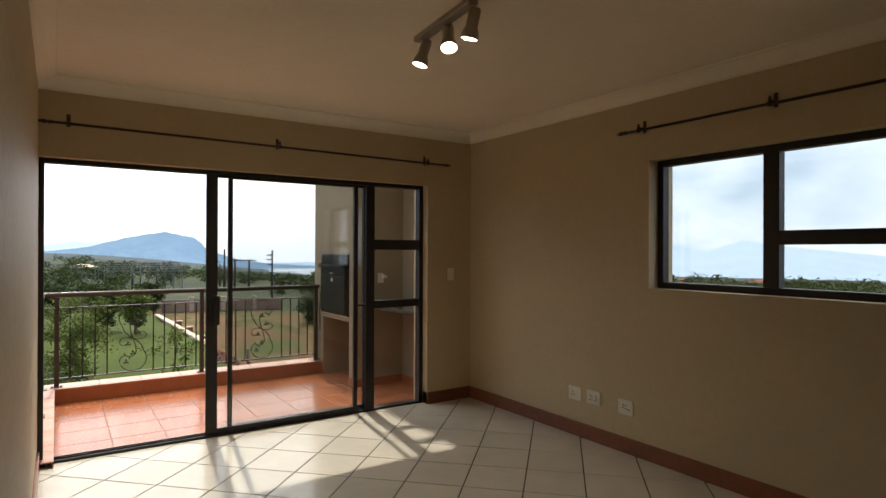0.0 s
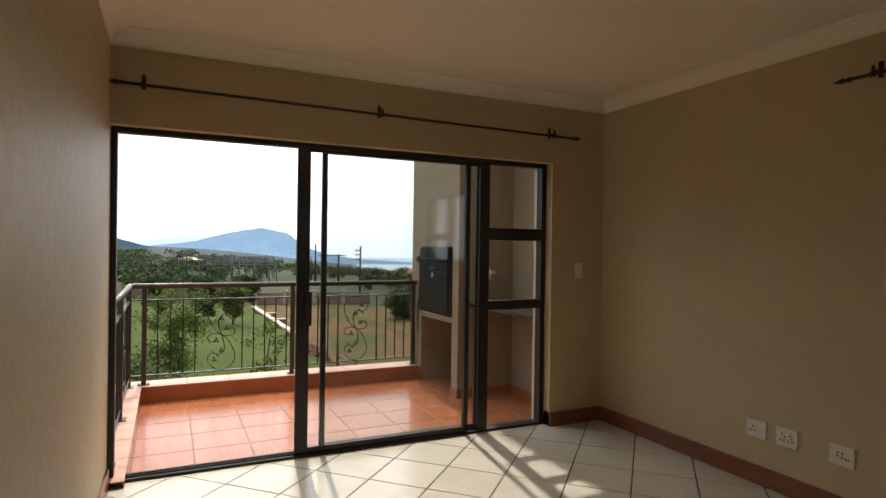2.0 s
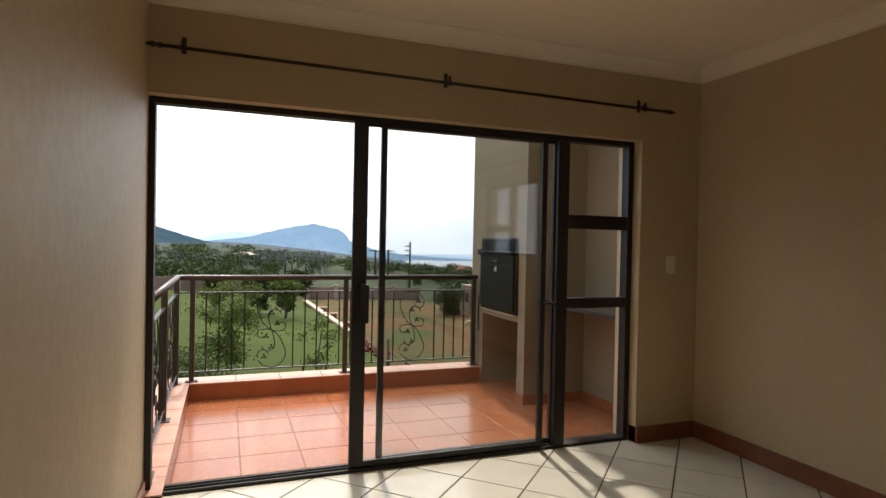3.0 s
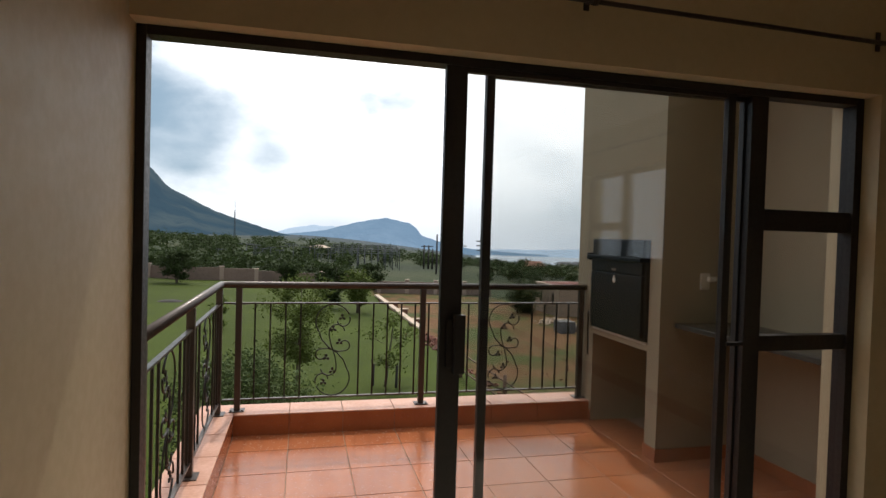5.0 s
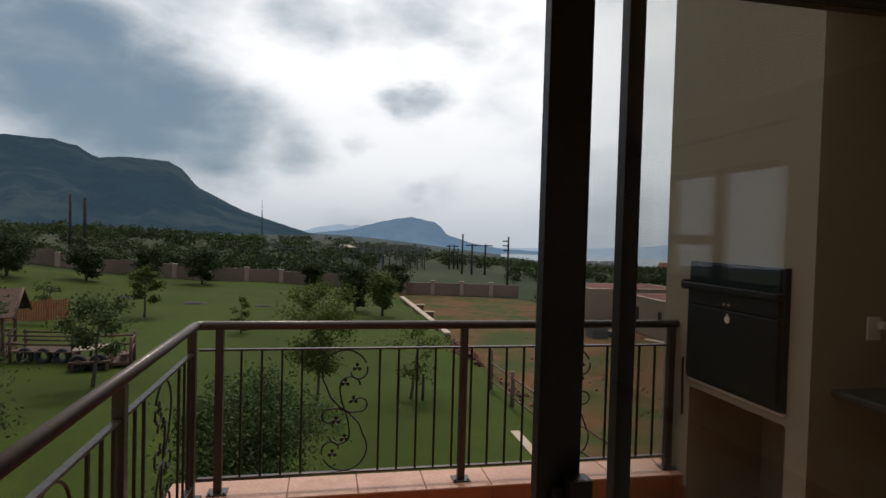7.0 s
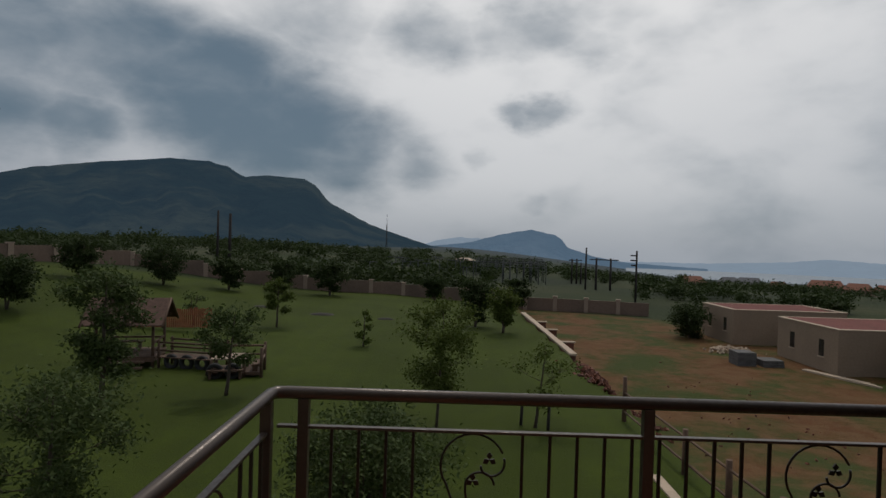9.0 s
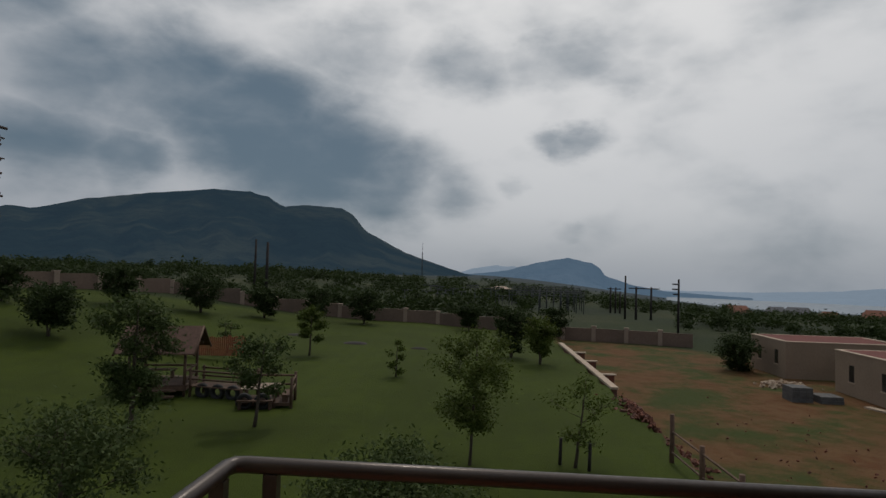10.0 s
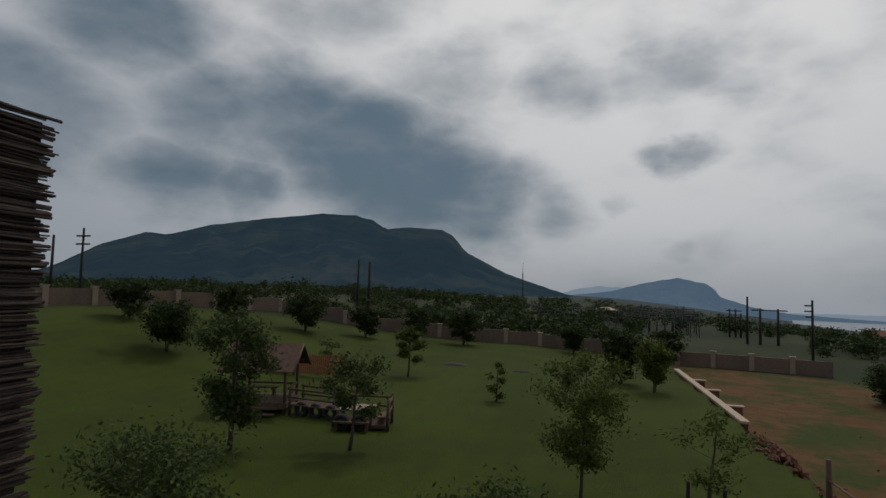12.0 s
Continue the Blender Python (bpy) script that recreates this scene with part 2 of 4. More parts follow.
M_PLANK = material("pale_concrete_coping", (0.48, 0.37, 0.27), 0.85, 0.15, (1.5, 20.0), 0.2, 20.0)
M_BRICK = material("red_rubble", (0.2, 0.075, 0.045), 0.9, 0.3, (3.0, 30.0), 0.4, 30.0, second=(0.12, 0.06, 0.045))
M_BLD = material("buff_house_plaster", (0.27, 0.2, 0.14), 0.9, 0.1, (0.6, 8.0), 0.2, 10.0)
M_ROOF = material("red_roof_sheet", (0.15, 0.036, 0.024), 0.95, 0.2, (1.0, 10.0), 0.2, 10.0)
M_TROOF = material("orange_tile_roof", (0.2, 0.075, 0.042), 0.85, 0.2, (1.0, 10.0), 0.2, 10.0)
M_GROOF = material("grey_roof", (0.12, 0.12, 0.13), 0.8, 0.2, (1.0, 10.0), 0.2, 10.0)
M_PANE = material("dark_window_pane", (0.02, 0.02, 0.022), 0.15, 0.1, (2.0, 10.0), 0.0)
M_BLOCK = material("grey_block_pallet", (0.12, 0.115, 0.11), 0.9, 0.25, (3.0, 20.0), 0.3, 20.0)
M_STICK = material("weathered_stick", (0.05, 0.03, 0.022), 0.9, 0.35, (5.0, 50.0), 0.4, 60.0, second=(0.024, 0.016, 0.012), each=0.35)
M_POLE = material("dark_creosote_pole", (0.035, 0.028, 0.025), 0.9, 0.2, (3.0, 20.0), 0.2, 20.0)
M_GALV = material("grey_galvanised_steel", (0.07, 0.075, 0.08), 0.6, 0.15, (2.0, 20.0), 0.0, metal=0.4)
# A faint blue-grey glow is put into the water to keep it pale.
M_LAKE = material("pale_lake_glow", (0.14, 0.18, 0.22), 0.55, 0.05, (0.01, 0.1), 0.0, emit=(0.4, 0.5, 0.62, 0.08))
# Haze of the distance is put in as bluish tones plus glow.
M_HILL = mountain_material("wooded_mountain_haze", (0.01, 0.017, 0.015), (0.03, 0.035, 0.025), (0.065, 0.118, 0.185), 0.5, 0.004)
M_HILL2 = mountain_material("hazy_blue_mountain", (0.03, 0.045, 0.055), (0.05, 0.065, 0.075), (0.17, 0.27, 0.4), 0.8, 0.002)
M_HILL3 = mountain_material("hazy_far_hills", (0.05, 0.07, 0.09), (0.06, 0.08, 0.1), (0.4, 0.5, 0.62), 0.95, 0.001)


# ---- mesh building ----
def box_into(bm, x0, x1, y0, y1, z0, z1, bevel=0.0, m=None):
    vs = [bm.verts.new((x, y, z)) for z in (z0, z1) for y in (y0, y1) for x in (x0, x1)]
    fs = [bm.faces.new([vs[i] for i in q]) for q in ((0, 2, 3, 1), (4, 5, 7, 6), (0, 1, 5, 4), (2, 6, 7, 3), (0, 4, 6, 2), (1, 3, 7, 5))]
    if bevel:
        edges = list({e for f in fs for e in f.edges})
        out = bmesh.ops.bevel(bm, geom=edges, offset=bevel, segments=2, affect="EDGES", profile=0.6)
        vs = list({v for f in out["faces"] for v in f.verts} | {v for v in vs if v.is_valid})
    if m is not None:
        bmesh.ops.transform(bm, matrix=m, verts=[v for v in vs if v.is_valid])
    return vs


def tube_into(bm, pts, radii, sides=8, caps=True):
    pts = [Vector(p) for p in pts]
    if not isinstance(radii, (list, tuple)):
        radii = [radii] * len(pts)
    rings = []
    side = None
    for i, p in enumerate(pts):
        d = (pts[min(i + 1, len(pts) - 1)] - pts[max(i - 1, 0)]).normalized()
        if side is None:
            side = d.orthogonal().normalized()
        else:
            side = (side - d * side.dot(d)).normalized()
        up = d.cross(side)
        rings.append([bm.verts.new(p + (side * math.cos(a) + up * math.sin(a)) * radii[i]) for a in (2 * math.pi * k / sides for k in range(sides))])
    for a, b in zip(rings, rings[1:]):
        for k in range(sides):
            f = bm.faces.new((a[k], a[(k + 1) % sides], b[(k + 1) % sides], b[k]))
            f.smooth = True
    if caps:
        bm.faces.new(rings[0][::-1])
        bm.faces.new(rings[-1])


def lathe_into(bm, profile, sides=16, m=None):
    """Turns (radius, height) pairs round z."""
    rings = [[bm.verts.new((r * math.cos(2 * math.pi * k / sides), r * math.sin(2 * math.pi * k / sides), h)) for k in range(sides)] for r, h in profile]
    for a, b in zip(rings, rings[1:]):
        for k in range(sides):
            f = bm.faces.new((a[k], a[(k + 1) % sides], b[(k + 1) % sides], b[k]))
            f.smooth = True
    if m is not None:
        bmesh.ops.transform(bm, matrix=m, verts=[v for r in rings for v in r])


def finish(bm, name, mat, parent=None, smooth=False):
    bmesh.ops.recalc_face_normals(bm, faces=bm.faces[:])
    me = bpy.data.meshes.new(name)
    bm.to_mesh(me)
    bm.free()
    for mm in (mat if isinstance(mat, (list, tuple)) else [mat]):
        me.materials.append(mm)
    ob = new(name, me)
    if smooth:
        for p in me.polygons:
            p.use_smooth = True
    if parent is not None:
        ob.parent = parent
    return ob


def boxes(name, mat, rows, parent=None, bevel=0.0):
    bm = bmesh.new()
    for r in rows:
        box_into(bm, *r, bevel=bevel)
    return finish(bm, name, mat, parent)


def tubes(name, mat, lines, radius, parent=None, sides=8):
    bm = bmesh.new()
    for pts in lines:
        tube_into(bm, pts, radius, sides)
    return finish(bm, name, mat, parent)


def empty(name, x=0, y=0, z=0, rz=0):
    ob = new(name)
    ob.matrix_basis = pose(x, y, z, 0, 0, rz)
    return ob


def smooth01(a, b, v):
    t = max(0.0, min(1.0, (v - a) / (b - a)))
    return t * t * (3 - 2 * t)


# ---- ground, water, distance ----
def ground_height(x, y):
    r = math.hypot(x, y)
    az = math.degrees(math.atan2(x, y))
    z = -3.8 + 3.1 * smooth01(-10, -37, x) * smooth01(22, 46, r) - 1.15 * smooth01(7.0, 7.7, x) * smooth01(8, 20, y) + 0.2 * smooth01(20, 60, r) * smooth01(0, -15, x)
    z -= 0.5 * smooth01(30, 60, y) * smooth01(-6, 3, x) * smooth01(8, 5, x)
    far = -(4 + 35 * smooth01(-2, 25, az)) * (r / 1000.0) - 3.5 * smooth01(-30, 0, az) - 0.5
    k = smooth01(66, 260, r)
    return z * (1 - k) + far * k + 0.05 * noise.noise((x * 0.2, y * 0.2, 0)) * (1 - k)


def build_ground():
    bm = bmesh.new()
    radii = [0.01] + [1.2 * i for i in range(1, 60)] + [72 * 1.12 ** i for i in range(38)]
    seg = 300
    rings = []
    for r in radii:
        ring = []
        for k in range(seg):
            a = 2 * math.pi * k / seg
            x, y = r * math.sin(a), r * math.cos(a)
            ring.append(bm.verts.new((x, y, ground_height(x, y))))
        rings.append(ring)
    for a, b in zip(rings, rings[1:]):
        for k in range(seg):
            f = bm.faces.new((a[k], a[(k + 1) % seg], b[(k + 1) % seg], b[k]))
            f.smooth = True
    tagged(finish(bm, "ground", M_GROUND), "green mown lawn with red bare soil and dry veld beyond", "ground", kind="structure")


build_ground()

bm = bmesh.new()
ring = []
for k in range(31):
    a = radians(17 + 32 * k / 30)
    ring.append((bm.verts.new((950 * math.sin(a), 950 * math.cos(a), -43.5)), bm.verts.new((1430 * math.sin(a), 1430 * math.cos(a), -43.5))))
for a, b in zip(ring, ring[1:]):
    bm.faces.new((a[0], b[0], b[1], a[1]))
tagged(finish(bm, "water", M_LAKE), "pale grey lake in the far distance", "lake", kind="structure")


def ridge(name, label, mat, dist, deep, profile, base_el, rough, seed):
    """A mountain as a relief: its skyline from (azimuth, elevation) pairs, its front slope falling towards the viewer."""
    bm = bmesh.new()
    azs = [p[0] for p in profile]
    els = [p[1] for p in profile]
    cols, rows = 220, 26
    grid = []
    for i in range(cols + 1):
        az = azs[0] + (azs[-1] - azs[0]) * i / cols
        el = float(np.interp(az, azs, els)) + rough * noise.fractal((az * 1.3, seed, 0.0), 0.9, 2.1, 5)
        top = dist * math.tan(radians(el))
        low = min((dist - deep) * math.tan(radians(base_el)), top - 4.0)
        col = []
        for j in range(rows + 1):
            t = j / rows
            d = dist - deep * (1 - t)
            h = low + (top - low) * (t ** 1.35) if top > low else low
            h += (top - low) * 0.1 * noise.fractal((az * 0.35, t * 3.0, seed), 1.0, 2.0, 5) * math.sin(math.pi * t)
            col.append(bm.verts.new((d * math.sin(radians(az)), d * math.cos(radians(az)), h)))
        back = dist + deep * 0.3
        col.append(bm.verts.new((back * math.sin(radians(az)), back * math.cos(radians(az)), low - 20)))
        grid.append(col)
    for a, b in zip(grid, grid[1:]):
        for j in range(len(a) - 1):
            bm.faces.new((a[j], b[j], b[j + 1], a[j + 1])).smooth = True
    tagged(finish(bm, name, mat), label, "mountain", kind="structure")


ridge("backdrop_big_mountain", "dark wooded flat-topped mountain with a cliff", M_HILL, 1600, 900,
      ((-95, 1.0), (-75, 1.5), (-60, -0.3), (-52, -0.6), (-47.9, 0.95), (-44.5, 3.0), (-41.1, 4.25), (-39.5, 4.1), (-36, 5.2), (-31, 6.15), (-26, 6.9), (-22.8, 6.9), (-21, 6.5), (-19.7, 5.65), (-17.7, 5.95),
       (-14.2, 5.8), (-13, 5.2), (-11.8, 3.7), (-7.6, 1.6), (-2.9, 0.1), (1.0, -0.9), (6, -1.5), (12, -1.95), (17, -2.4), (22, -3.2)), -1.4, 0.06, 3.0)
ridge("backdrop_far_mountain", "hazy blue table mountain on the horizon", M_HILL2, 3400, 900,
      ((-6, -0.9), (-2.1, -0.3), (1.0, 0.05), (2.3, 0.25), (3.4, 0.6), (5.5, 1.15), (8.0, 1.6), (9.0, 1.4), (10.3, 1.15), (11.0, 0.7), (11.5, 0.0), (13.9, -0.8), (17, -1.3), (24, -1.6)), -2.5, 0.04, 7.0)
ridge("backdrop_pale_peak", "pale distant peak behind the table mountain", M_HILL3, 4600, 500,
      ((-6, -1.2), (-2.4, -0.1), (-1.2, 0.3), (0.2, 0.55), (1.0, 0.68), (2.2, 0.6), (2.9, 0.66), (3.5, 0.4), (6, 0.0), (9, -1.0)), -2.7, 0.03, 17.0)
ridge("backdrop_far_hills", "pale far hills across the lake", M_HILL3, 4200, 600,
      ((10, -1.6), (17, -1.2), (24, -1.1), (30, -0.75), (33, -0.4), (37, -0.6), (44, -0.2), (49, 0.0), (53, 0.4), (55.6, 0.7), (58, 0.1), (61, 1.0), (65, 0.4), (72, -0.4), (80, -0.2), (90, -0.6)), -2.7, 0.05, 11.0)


# ---- the room ----
RX0, RX1, RY0, RY1, RZ = -0.03, 3.577, -6.6, -0.08, 2.655
tagged(boxes("wall_north", M_WALL, [(RX1 - 0.515, 3.85, RY1, 0.17, -0.12, 2.8), (-0.03, RX1 - 0.515, RY1, 0.17, 2.115, 2.8)]), "beige painted wall round the sliding door", "wall", kind="structure")
tagged(boxes("wall_west", M_WALL, [(-0.28, RX0, RY0, 0.17, -0.12, 2.8)]), "beige painted plain wall", "wall", kind="structure")
WY0, WY1, WZ0, WZ1 = -3.77, -2.215, 1.222, 2.135
tagged(boxes("wall_east", M_WALL, [(RX1, 3.85, RY0, RY1, -0.12, WZ0), (RX1, 3.85, RY0, RY1, WZ1, 2.8), (RX1, 3.85, RY0, WY0, WZ0, WZ1), (RX1, 3.85, WY1, RY1, WZ0, WZ1)]), "beige painted wall with a window", "wall", kind="structure")
tagged(boxes("wall_south", M_WALL, [(-0.28, 3.85, RY0 - 0.2, RY0, -0.12, 2.8)]), "beige painted plain wall", "wall", kind="structure")
tagged(boxes("ceiling", M_CEIL, [(-0.28, 3.85, RY0, 0.17, RZ, RZ + 0.12)]), "cream painted plaster ceiling", "ceiling", kind="structure")
tagged(boxes("roof_slab", M_OUT, [(-0.5, 4.1, RY0 - 0.2, 0.17, 2.8, 3.6)]), "plastered parapet above the flat", "roof", kind="structure")


def cornice():
    prof = [(0.0, 0.0), (0.006, 0.0), (0.008, 0.012), (0.018, 0.028), (0.034, 0.046), (0.056, 0.064), (0.082, 0.078), (0.1, 0.082), (0.104, 0.09), (0.0, 0.09)]
    bm = bmesh.new()
    corners = ((RX0, RY0, 1, 1), (RX1, RY0, -1, 1), (RX1, RY1, -1, -1), (RX0, RY1, 1, -1))
    rings = [[bm.verts.new((x + sx * d, y + sy * d, RZ - 0.09 + h)) for d, h in prof] for x, y, sx, sy in corners]
    for i in range(4):
        a, b = rings[i], rings[(i + 1) % 4]
        for k in range(len(prof) - 1):
            bm.faces.new((a[k], b[k], b[k + 1], a[k + 1]))
    tagged(finish(bm, "trim_cornice", M_CORN), "cream moulded plaster cornice", "cornice", kind="structure")


cornice()
H, T = 0.116, 0.016
tagged(boxes("baseboard", M_SKIRT, [(RX1 - T, RX1, RY0, RY1, 0.001, H), (RX0, RX0 + T, RY0, RY1 + 0.02, 0.001, H), (3.075, RX1 - T, RY1 - T, RY1, 0.001, H),
                                     (3.062, 3.075, RY1 - T, 0.0, 0.001, H), (RX0 + T, RX1 - T, RY0, RY0 + T, 0.001, H)], bevel=0.003), "red-brown skirting along the floor", "skirting", kind="structure")


# ---- sliding door ----
def sliding_door():
    top = empty("door_1", 0, 0, 0)
    tagged(top, "dark bronze aluminium sliding door standing half open", "sliding door", kind="structure")
    DX = 3.06
    boxes("frame", M_ALU, [(-0.028, 0.004, 0, 0.075, 0.0, 2.115), (DX - 0.042, DX, 0, 0.075, 0.0, 2.115), (0.004, DX - 0.042, 0, 0.075, 2.082, 2.115), (0.004, DX - 0.042, 0, 0.075, 0.0, 0.02),
                           (0.004, 2.45, 0.018, 0.022, 0.02, 0.032), (0.004, 2.45, 0.053, 0.057, 0.02, 0.032)], top, bevel=0.002)
    boxes("mullion", M_ALU, [(2.45, 2.535, 0.003, 0.072, 0.022, 2.08)], top, bevel=0.003)
    boxes("transom", M_ALU, [(2.537, 3.016, 0.01, 0.065, 1.49, 1.585)], top, bevel=0.003)
    boxes("transom", M_ALU, [(2.537, 3.016, 0.01, 0.065, 0.945, 1.015)], top, bevel=0.003)
    pan = boxes("sliding_panel", M_ALU, [(1.06, 1.145, 0.004, 0.036, 0.033, 2.08), (2.33, 2.366, 0.004, 0.036, 0.033, 2.08), (1.145, 2.33, 0.006, 0.034, 2.061, 2.08), (1.145, 2.33, 0.006, 0.034, 0.033, 0.062)], top, bevel=0.002)
    fix = boxes("fixed_panel", M_ALU, [(1.235, 1.27, 0.04, 0.072, 0.033, 2.08), (2.44, 2.449, 0.04, 0.072, 0.033, 2.08), (1.27, 2.44, 0.042, 0.07, 2.061, 2.08), (1.27, 2.44, 0.042, 0.07, 0.033, 0.062)], top, bevel=0.002)
    for p, row in ((pan, (1.14, 2.335, 0.018, 0.023, 0.058, 2.064)), (fix, (1.266, 2.443, 0.054, 0.059, 0.058, 2.064))):
        g = boxes("pane", M_GLASS, [row], p)
        g.visible_shadow = False
    for z0, z1 in ((0.026, 0.947), (1.013, 1.492), (1.583, 2.084)):
        g = boxes("pane", M_GLASS, [(2.533, 3.02, 0.035, 0.04, z0, z1)], top)
        g.visible_shadow = False
    boxes("handle", M_ALU, [(1.11, 1.155, -0.035, 0.004, 0.89, 1.12), (1.085, 1.115, -0.012, 0.004, 0.91, 1.1)], top, bevel=0.006)
    boxes("floor_stop", M_ALU, [(-0.015, 0.02, -0.045, -0.01, 0.0, 0.03)], top, bevel=0.005)
    boxes("latch", M_ALU, [(2.355, 2.45, -0.004, 0.012, 0.975, 0.99)], top, bevel=0.002)


sliding_door()


def side_window():
    top = empty("window_1", RX1, 0, 0)
    tagged(top, "dark bronze aluminium window with a fixed pane and casements", "window", kind="structure")
    x0, x1 = 0.1, 0.165
    a, b = WY0, WY1
    boxes("frame", M_ALU, [(x0, x1, a, a + 0.045, WZ0, WZ1), (x0, x1, b - 0.045, b, WZ0, WZ1), (x0, x1, a + 0.045, b - 0.045, WZ1 - 0.045, WZ1), (x0, x1, a + 0.045, b - 0.045, WZ0, WZ0 + 0.045)], top, bevel=0.002)
    boxes("mullion", M_ALU, [(x0 - 0.004, x1 - 0.004, -3.06, -2.965, WZ0 + 0.045, WZ1 - 0.045)], top, bevel=0.002)
    boxes("transom", M_ALU, [(x0 - 0.002, x1 - 0.006, a + 0.045, -3.06, 1.528, 1.613)], top, bevel=0.002)
    for y0, y1, z0, z1 in ((-2.97, b - 0.04, WZ0 + 0.04, WZ1 - 0.04), (a + 0.04, -3.055, 1.608, WZ1 - 0.04), (a + 0.04, -3.055, WZ0 + 0.04, 1.533)):
        g = boxes("pane", M_GLASS, [(x0 + 0.03, x0 + 0.035, y0, y1, z0, z1)], top)
        g.visible_shadow = False


side_window()


# ---- fittings of the room ----
def curtain_rod(m, length, brackets):
    top = new("curtain_rod")
    top.matrix_basis = m
    tubes("rod", M_ROD, [[(0, 0, 0), (length, 0, 0)]], 0.0095, top, 10)
    for x, s in ((0, -1), (length, 1)):
        bm = bmesh.new()
        lathe_into(bm, [(0.0, -0.012), (0.014, -0.012), (0.014, 0.0), (0.008, 0.008), (0.012, 0.018), (0.016, 0.03), (0.01, 0.045), (0.003, 0.07), (0.0, 0.078)], 12, pose(x, 0, 0, 0, 90 * s, 0))
        finish(bm, "finial", M_ROD, top)
    for x in brackets:
        bm = bmesh.new()
        box_into(bm, x - 0.012, x + 0.012, 0.066, 0.072, -0.01, 0.075, 0.002)
        box_into(bm, x - 0.008, x + 0.008, -0.004, 0.068, 0.012, 0.024, 0.002)
        tube_into(bm, [(x - 0.012, 0, 0), (x + 0.012, 0, 0)], 0.015, 12)
        tube_into(bm, [(x, 0, 0.018), (x, 0, 0.045)], [0.011, 0.006], 8)
        finish(bm, "bracket", M_ROD, top)
    return tagged(top, "dark brown metal curtain rod with finials and no curtain", "curtain rod", "curtain rods")


curtain_rod(pose(0.03, RY1 - 0.073, 2.338, 0, 0.45, 0), 3.18, (0.11, 1.56, 2.99))
curtain_rod(pose(RX1 - 0.073, -2.06, 2.34, 0, 0, -90), 2.05, (0.12, 1.03, 1.94))


def spot_bar():
    top = empty("ceiling_spot_lamp", 1.7, -2.395, RZ)
    tagged(top, "grey metal ceiling bar with three lit spots", "ceiling lamp")
    b = boxes("bar", M_LAMP, [(-0.028, 0.028, -0.29, 0.29, -0.03, 0.0)], top, bevel=0.006)
    b.rotation_euler[2] = radians(-5)
    for y, lean, turn in ((0.24, 16, 60), (0.0, 24, 150), (-0.24, 14, 20)):
        arm = bmesh.new()
        tube_into(arm, [(0, 0, -0.02), (0.0, 0, -0.075)], 0.009, 8)
        box_into(arm, -0.012, 0.012, -0.02, 0.02, -0.09, -0.06, 0.003)
        a = finish(arm, "arm", M_LAMP, top)
        a.location = (0.03 + 0.06 * y, y, 0)
        m = pose(0.03 + 0.06 * y, y, -0.05, lean, 0, turn) @ Matrix.Scale(0.85, 4)
        bm = bmesh.new()
        lathe_into(bm, [(0.0, 0.03), (0.03, 0.03), (0.034, 0.02), (0.034, -0.07), (0.046, -0.1), (0.053, -0.14), (0.05, -0.14), (0.043, -0.1), (0.03, -0.075)], 20)
        h = finish(bm, "spot_head", M_LAMP, top)
        h.matrix_basis = m
        bm = bmesh.new()
        lathe_into(bm, [(0.0, -0.085), (0.03, -0.09), (0.04, -0.11), (0.047, -0.135)], 20)
        r = finish(bm, "reflector", M_REFL, top)
        r.matrix_basis = m
        bm = bmesh.new()
        lathe_into(bm, [(0.0, -0.145), (0.014, -0.142), (0.02, -0.13), (0.02, -0.11), (0.012, -0.095)], 12)
        q = finish(bm, "bulb", M_BULB, top)
        q.matrix_basis = m
        lamp = new("spot_light", bpy.data.lights.new("spot_light", "SPOT"))
        lamp.data.energy, lamp.data.color, lamp.data.spot_size, lamp.data.shadow_soft_size = 2.5, (1.0, 0.82, 0.58), radians(125), 0.03
        lamp.matrix_world = pose(1.7, -2.395, RZ) @ m @ pose(0, 0, -0.17)


spot_bar()


def plate(name, m, holes, label, group="", rocker=False, wide=0.066, tall=0.055):
    """A wall plate; its face looks along local -y."""
    top = new(name)
    top.matrix_basis = m
    bm = bmesh.new()
    box_into(bm, -wide, wide, -0.011, 0.0, -tall, tall, 0.004)
    finish(bm, "face_plate", M_PLASTIC, top)
    if holes:
        bm = bmesh.new()
        for x, z in holes:
            tube_into(bm, [(x, -0.0125, z), (x, -0.009, z)], 0.0052, 10)
        finish(bm, "socket_hole", M_HOLE, top)
    if rocker:
        boxes("rocker", M_PLASTIC, [(-0.012, 0.012, -0.016, -0.011, -0.022, 0.022)], top, bevel=0.002)
    return tagged(top, label, "switch" if rocker else "socket", group)


three = [(-0.02, 0.012), (-0.034, -0.012), (-0.006, -0.012)]
plate("wall_socket", pose(RX1, -1.52, 0.338, 0, 0, -90), three, "white plastic wall socket above the skirting", "wall sockets")
plate("wall_socket", pose(RX1, -1.715, 0.34, 0, 0, -90), [(-0.026, 0.018), (0.026, 0.018), (-0.012, 0.004), (0.034, 0.0), (-0.036, -0.018), (-0.014, -0.018), (0.014, -0.018), (0.036, -0.018)], "white plastic double wall socket above the skirting", "wall sockets")
plate("wall_socket", pose(RX1, -2.022, 0.336, 0, 0, -90), [(-0.018, 0.014), (0.006, 0.014), (-0.022, -0.004), (0.004, -0.008), (0.022, -0.012), (0.036, -0.014)], "white plastic aerial socket above the skirting", "wall sockets")
plate("light_switch", pose(3.33, RY1, 1.252, 0, 0, 0), [], "white plastic light switch on the wall", rocker=True, wide=0.037, tall=0.062)


